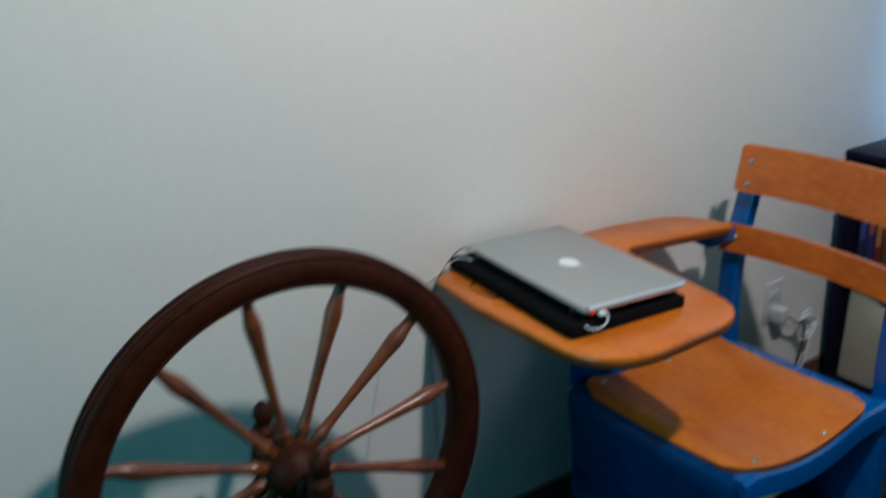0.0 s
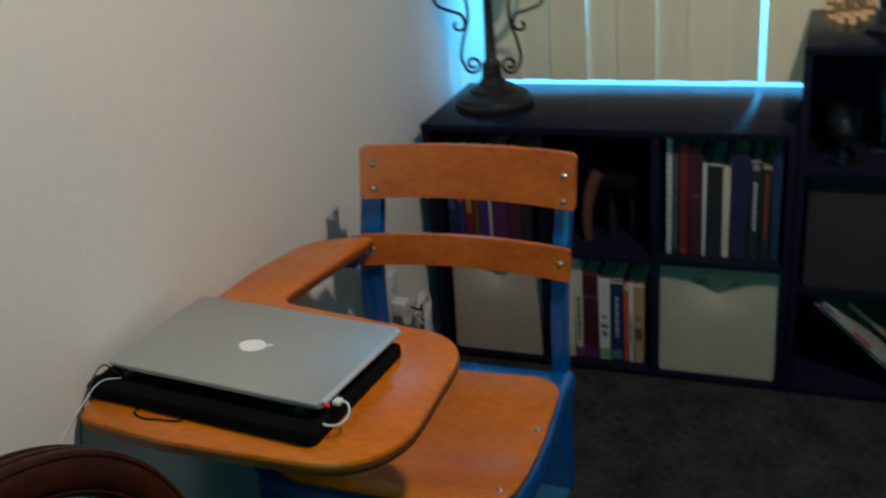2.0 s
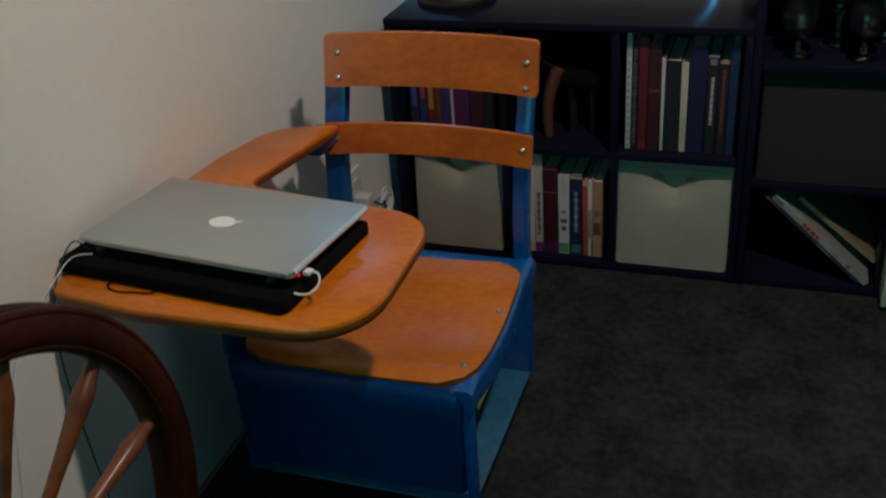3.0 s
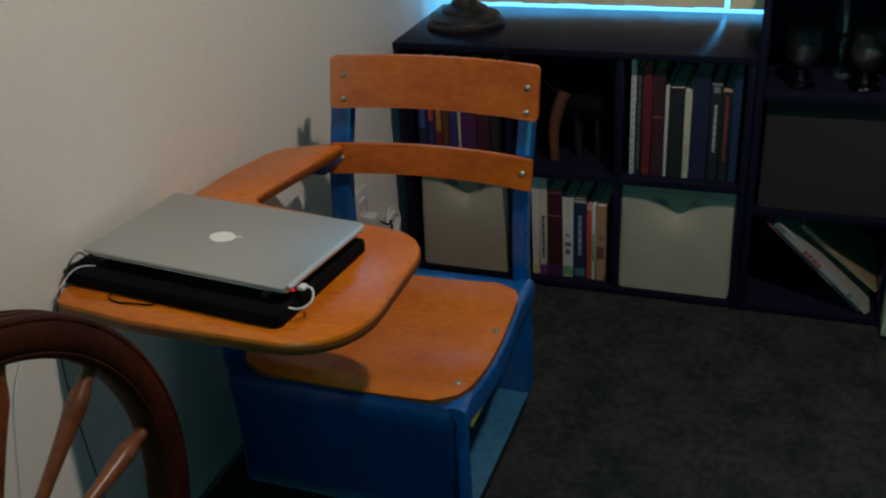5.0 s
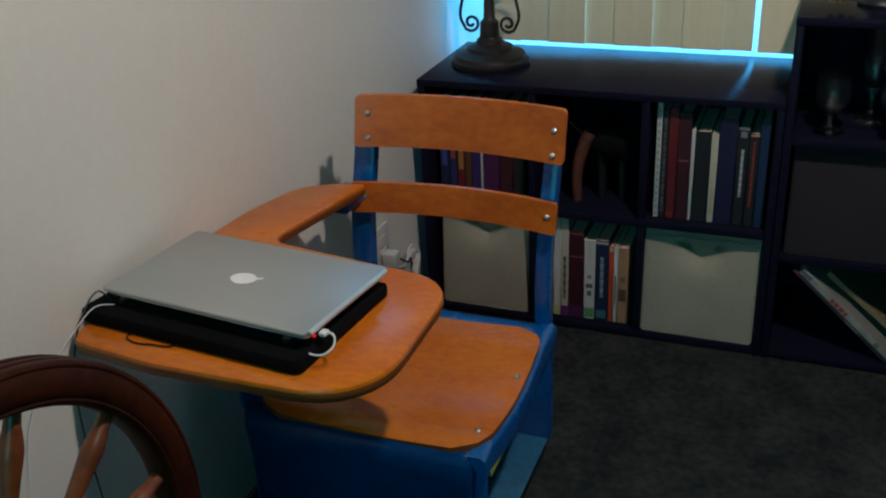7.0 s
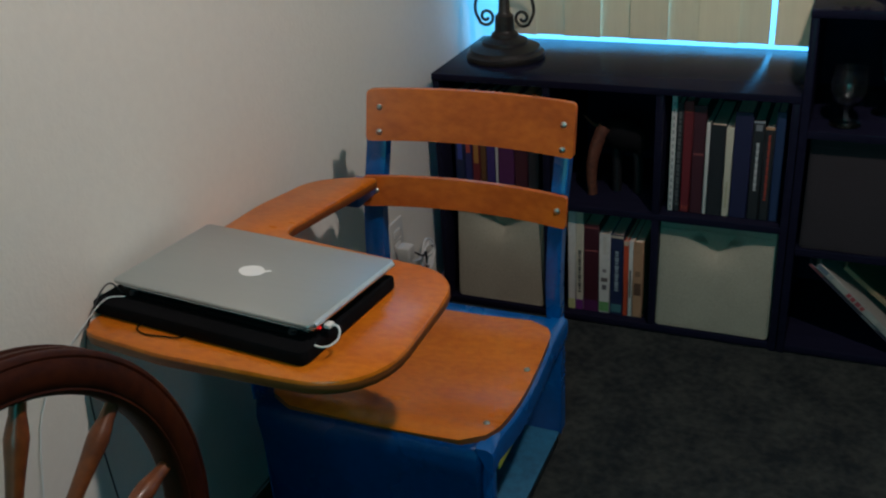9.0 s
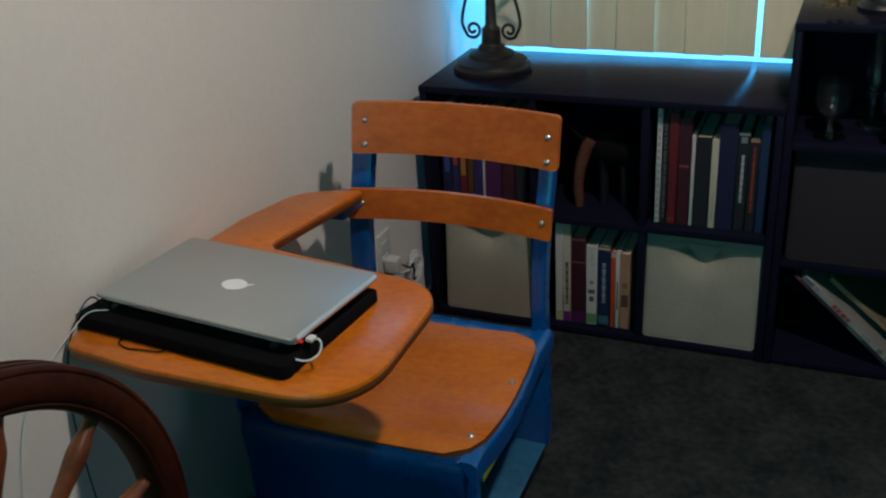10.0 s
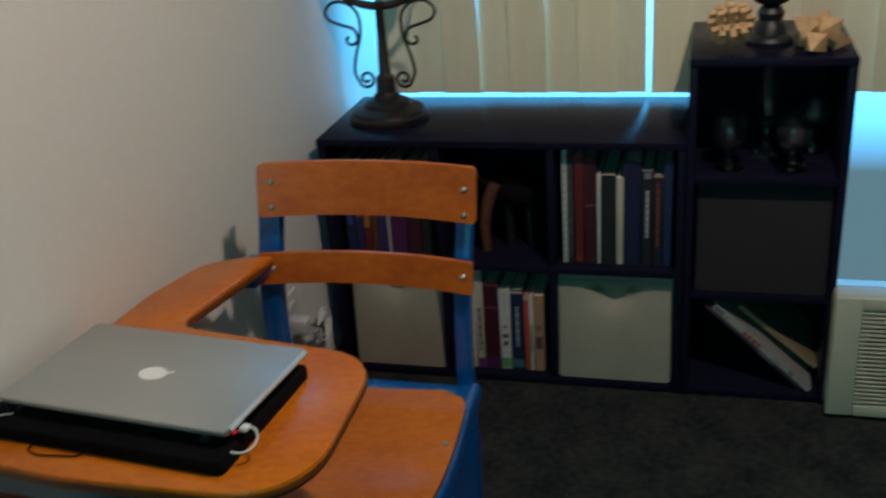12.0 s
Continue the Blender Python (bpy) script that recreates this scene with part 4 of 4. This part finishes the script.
def burr_puzzle(x, y, z, s, turn):
    """An interlocking puzzle of notched square sticks."""
    ob = thing("burr_puzzle", (x, y, z), "interlocking pale wooden stick puzzle standing on the shelf", "wooden puzzle", "wooden puzzles")
    w, ln = 0.0062 * s, 0.046 * s
    m = Matrix.Translation((x, y, z + 1.16 * ln)) @ Matrix.Rotation(radians(38), 4, "X") @ Matrix.Rotation(radians(turn), 4, "Z")
    for axis in range(3):
        for i in (-1.05, 0, 1.05):
            for j in (-1, 1):
                lo, hi = [0, 0, 0], [0, 0, 0]
                a, b = [(1, 2), (0, 2), (0, 1)][axis]
                lo[axis], hi[axis] = -ln * (0.9 if i == 0 else 0.78), ln * (0.9 if i == 0 else 0.78)
                lo[a], hi[a] = (2.9 * i - 0.92) * w, (2.9 * i + 0.92) * w
                lo[b], hi[b] = (1.05 * j - 0.92) * w, (1.05 * j + 0.92) * w
                if axis == 2 and i:
                    lo[2], hi[2] = -ln * 0.84, ln * 0.84
                bm = block(lo[0], hi[0], lo[1], hi[1], lo[2], hi[2], 0.0012, 1)
                bm.transform(m)
                part("stick", bm, PALE_WOOD, ob)


burr_puzzle(0.974, 0.055, 0.859, 1.22, 8)


def star_puzzle(x, y, z, r):
    ob = thing("star_puzzle", (x, y, z), "pale wooden star-shaped puzzle of pointed blocks", "wooden puzzle", "wooden puzzles")
    for k in range(6):
        bm = bmesh.new()
        a = radians(60 * k + 12)
        d = Vector((math.cos(a), math.sin(a), 0.75 if k % 2 else -0.22)).normalized()
        e = d.orthogonal().normalized()
        f = d.cross(e)
        mid = Vector((x, y, z + r * 0.36))
        tip, ring = bm.verts.new(mid + d * r), [bm.verts.new(mid + d * r * 0.42 + (e * math.cos(q) + f * math.sin(q)) * r * 0.42) for q in (math.pi / 2 * n for n in range(4))]
        root = bm.verts.new(mid)
        for n in range(4):
            bm.faces.new((ring[n], ring[(n + 1) % 4], tip))
            bm.faces.new((ring[(n + 1) % 4], ring[n], root))
        for v in bm.verts:
            v.co.z = max(v.co.z, z + 0.0005)
        part("point_block", bm, PALE_WOOD, ob, smooth=False)


star_puzzle(1.162, 0.085, 0.858, 0.076)
lampfoot = thing("black_figurine", (1.062, 0.155, 0.858), "black turned ornament with a round head on the tall shelf", "ornament")
BASE = Matrix.Translation((1.062, 0.155, 0.858))
part("stand", lathe([(0.052, 0), (0.054, 0.008), (0.050, 0.016), (0.040, 0.022), (0.036, 0.040), (0.026, 0.052), (0.030, 0.068), (0.022, 0.082)], BASE, 28), BLACK, lampfoot)
part("knob", lathe([(0.014, 0.082), (0.036, 0.092), (0.047, 0.112), (0.045, 0.138), (0.028, 0.158), (0, 0.164)], BASE, 28), BLACK, lampfoot)


def magazine(x, z, lean, length, thick, y, colour, label, bars):
    m = Matrix.Translation((x, y, z)) @ Matrix.Rotation(radians(lean), 4, "Y")
    ob = thing("magazine", (x, y, z), label, "magazine", "magazines in the tall shelf")
    bm = block(0, length, 0, 0.26, 0, thick, 0.001, 1)
    bm.transform(m)
    body = part("cover", bm, cover(colour, 0.35), ob)
    for a, b, col in bars:
        bm = block(length * a, length * b, -0.001, 0.0005, thick * 0.2, thick * 0.85)
        bm.transform(m)
        part("spine_mark", bm, cover(col), body, smooth=False)


magazine(0.944, 0.2440, 43, 0.322, 0.008, 0.02, (0.06, 0.05, 0.07), "dark glossy magazine leaning across the compartment", [(0.0, 0.14, (0.16, 0.04, 0.05)), (0.55, 0.70, (0.16, 0.16, 0.17))])
magazine(0.960, 0.2425, 43, 0.322, 0.016, 0.015, (0.30, 0.30, 0.27), "pale glossy magazine with red spine marks leaning across the compartment", [(0.0, 0.10, (0.10, 0.13, 0.17)), (0.12, 0.15, (0.22, 0.24, 0.25)), (0.31, 0.34, (0.30, 0.05, 0.06)), (0.35, 0.385, (0.30, 0.05, 0.06)), (0.40, 0.44, (0.26, 0.05, 0.06)), (0.45, 0.48, (0.30, 0.06, 0.06)), (0.62, 0.70, (0.24, 0.24, 0.22)), (0.78, 0.82, (0.15, 0.15, 0.14)), (0.86, 0.93, (0.26, 0.25, 0.23))])
magazine(1.022, 0.2240, 40, 0.250, 0.012, 0.06, (0.24, 0.19, 0.11), "brownish magazine leaning behind the others", [])


# ---- small heater beside the shelf ----
def heater():
    x0, x1, y0, y1, h = 1.230, 1.610, -0.060, 0.010, 0.324
    ob = thing("box_fan", ((x0 + x1) / 2, (y0 + y1) / 2, 0), "ivory plastic box fan with a slatted grille standing on the carpet", "fan")
    bm = block(x0, x1, y0 + 0.012, y1, 0.012, h, 0.012, 3)
    part("housing", bm, HEATER, ob)
    frame_bm = block(x0, x0 + 0.060, y0, y0 + 0.0118, 0.012, h, 0.005)
    block(x1 - 0.060, x1, y0, y0 + 0.0118, 0.012, h, 0.005, bm=frame_bm)
    block(x0 + 0.0605, x1 - 0.0605, y0, y0 + 0.0118, 0.012, 0.042, 0.004, bm=frame_bm)
    block(x0 + 0.0605, x1 - 0.0605, y0, y0 + 0.0118, h - 0.030, h, 0.004, bm=frame_bm)
    part("front_frame", frame_bm, HEATER, ob)
    mid = Matrix.Translation(((x0 + x1) / 2, y0 + 0.0117, 0.18)) @ Matrix.Rotation(radians(90), 4, "X")
    # flat dark disc on the housing, coloured as the shade inside the opening
    part("fan_opening_shade", lathe([(0.0, 0), (0.118, 0), (0.118, 0.002), (0.0, 0.002)], mid, 40), GRILLE_SHADE, ob)
    me = None
    for k in range(24):
        z = 0.048 + k * 0.0112
        if me is None:
            bm = block(x0 + 0.0605, x1 - 0.0605, y0 + 0.001, y0 + 0.0085, z, z + 0.0055, 0.001, 1)
            first = part("slat", bm, HEATER, ob, smooth=False)
            me = first.data
        else:
            s = new("slat", me)
            s.parent = ob
            s.location = (0, 0, k * 0.0112)
    for x in (x0 + 0.02, x1 - 0.05):
        part("foot", block(x, x + 0.03, y0 + 0.02, y1 - 0.02, 0, 0.0118, 0.003), HEATER, ob)


heater()


# ---- outlet and adapters on the wall ----
def outlet():
    ob = thing("wall_outlet", (XL, -0.20, 0.28), "ivory wall outlet plate with plugged-in adapters", "outlet")
    part("plate", block(XL, XL + 0.006, -0.238, -0.165, 0.222, 0.338, 0.002), PLASTIC_WHITE, ob)
    for z in (0.262, 0.300):
        part("socket", block(XL + 0.0062, XL + 0.009, -0.220, -0.184, z - 0.013, z + 0.013, 0.003), PLASTIC_WHITE, ob)
    ad = thing("power_adapter", (XL + 0.01, -0.20, 0.25), "white plug-in power adapter with a coiled white cord", "adapter")
    part("body", block(XL + 0.0092, XL + 0.046, -0.222, -0.186, 0.232, 0.272, 0.005, 3), PLASTIC_WHITE, ad)
    coil = [Vector((XL + 0.03 + 0.004 * math.sin(k * 0.7), -0.075 + 0.038 * math.cos(k * 0.42), 0.175 + 0.036 * math.sin(k * 0.42) + 0.0005 * k)) for k in range(46)]
    part("cord", tube(spline([(XL + 0.03, -0.20, 0.236), (XL + 0.03, -0.16, 0.205), *[tuple(c) for c in coil], (XL + 0.03, -0.07, 0.10), (XL + 0.03, -0.10, 0.02)], 3), 0.0028, 6), WHITE_CORD, ad)
    part("cord", tube(spline([(XL + 0.04, -0.19, 0.25), (XL + 0.05, -0.15, 0.22), (XL + 0.04, -0.11, 0.21), (XL + 0.03, -0.09, 0.15), (XL + 0.03, -0.12, 0.06), (XL + 0.03, -0.18, 0.01)]), 0.0028, 6), BLACK, ad)


outlet()
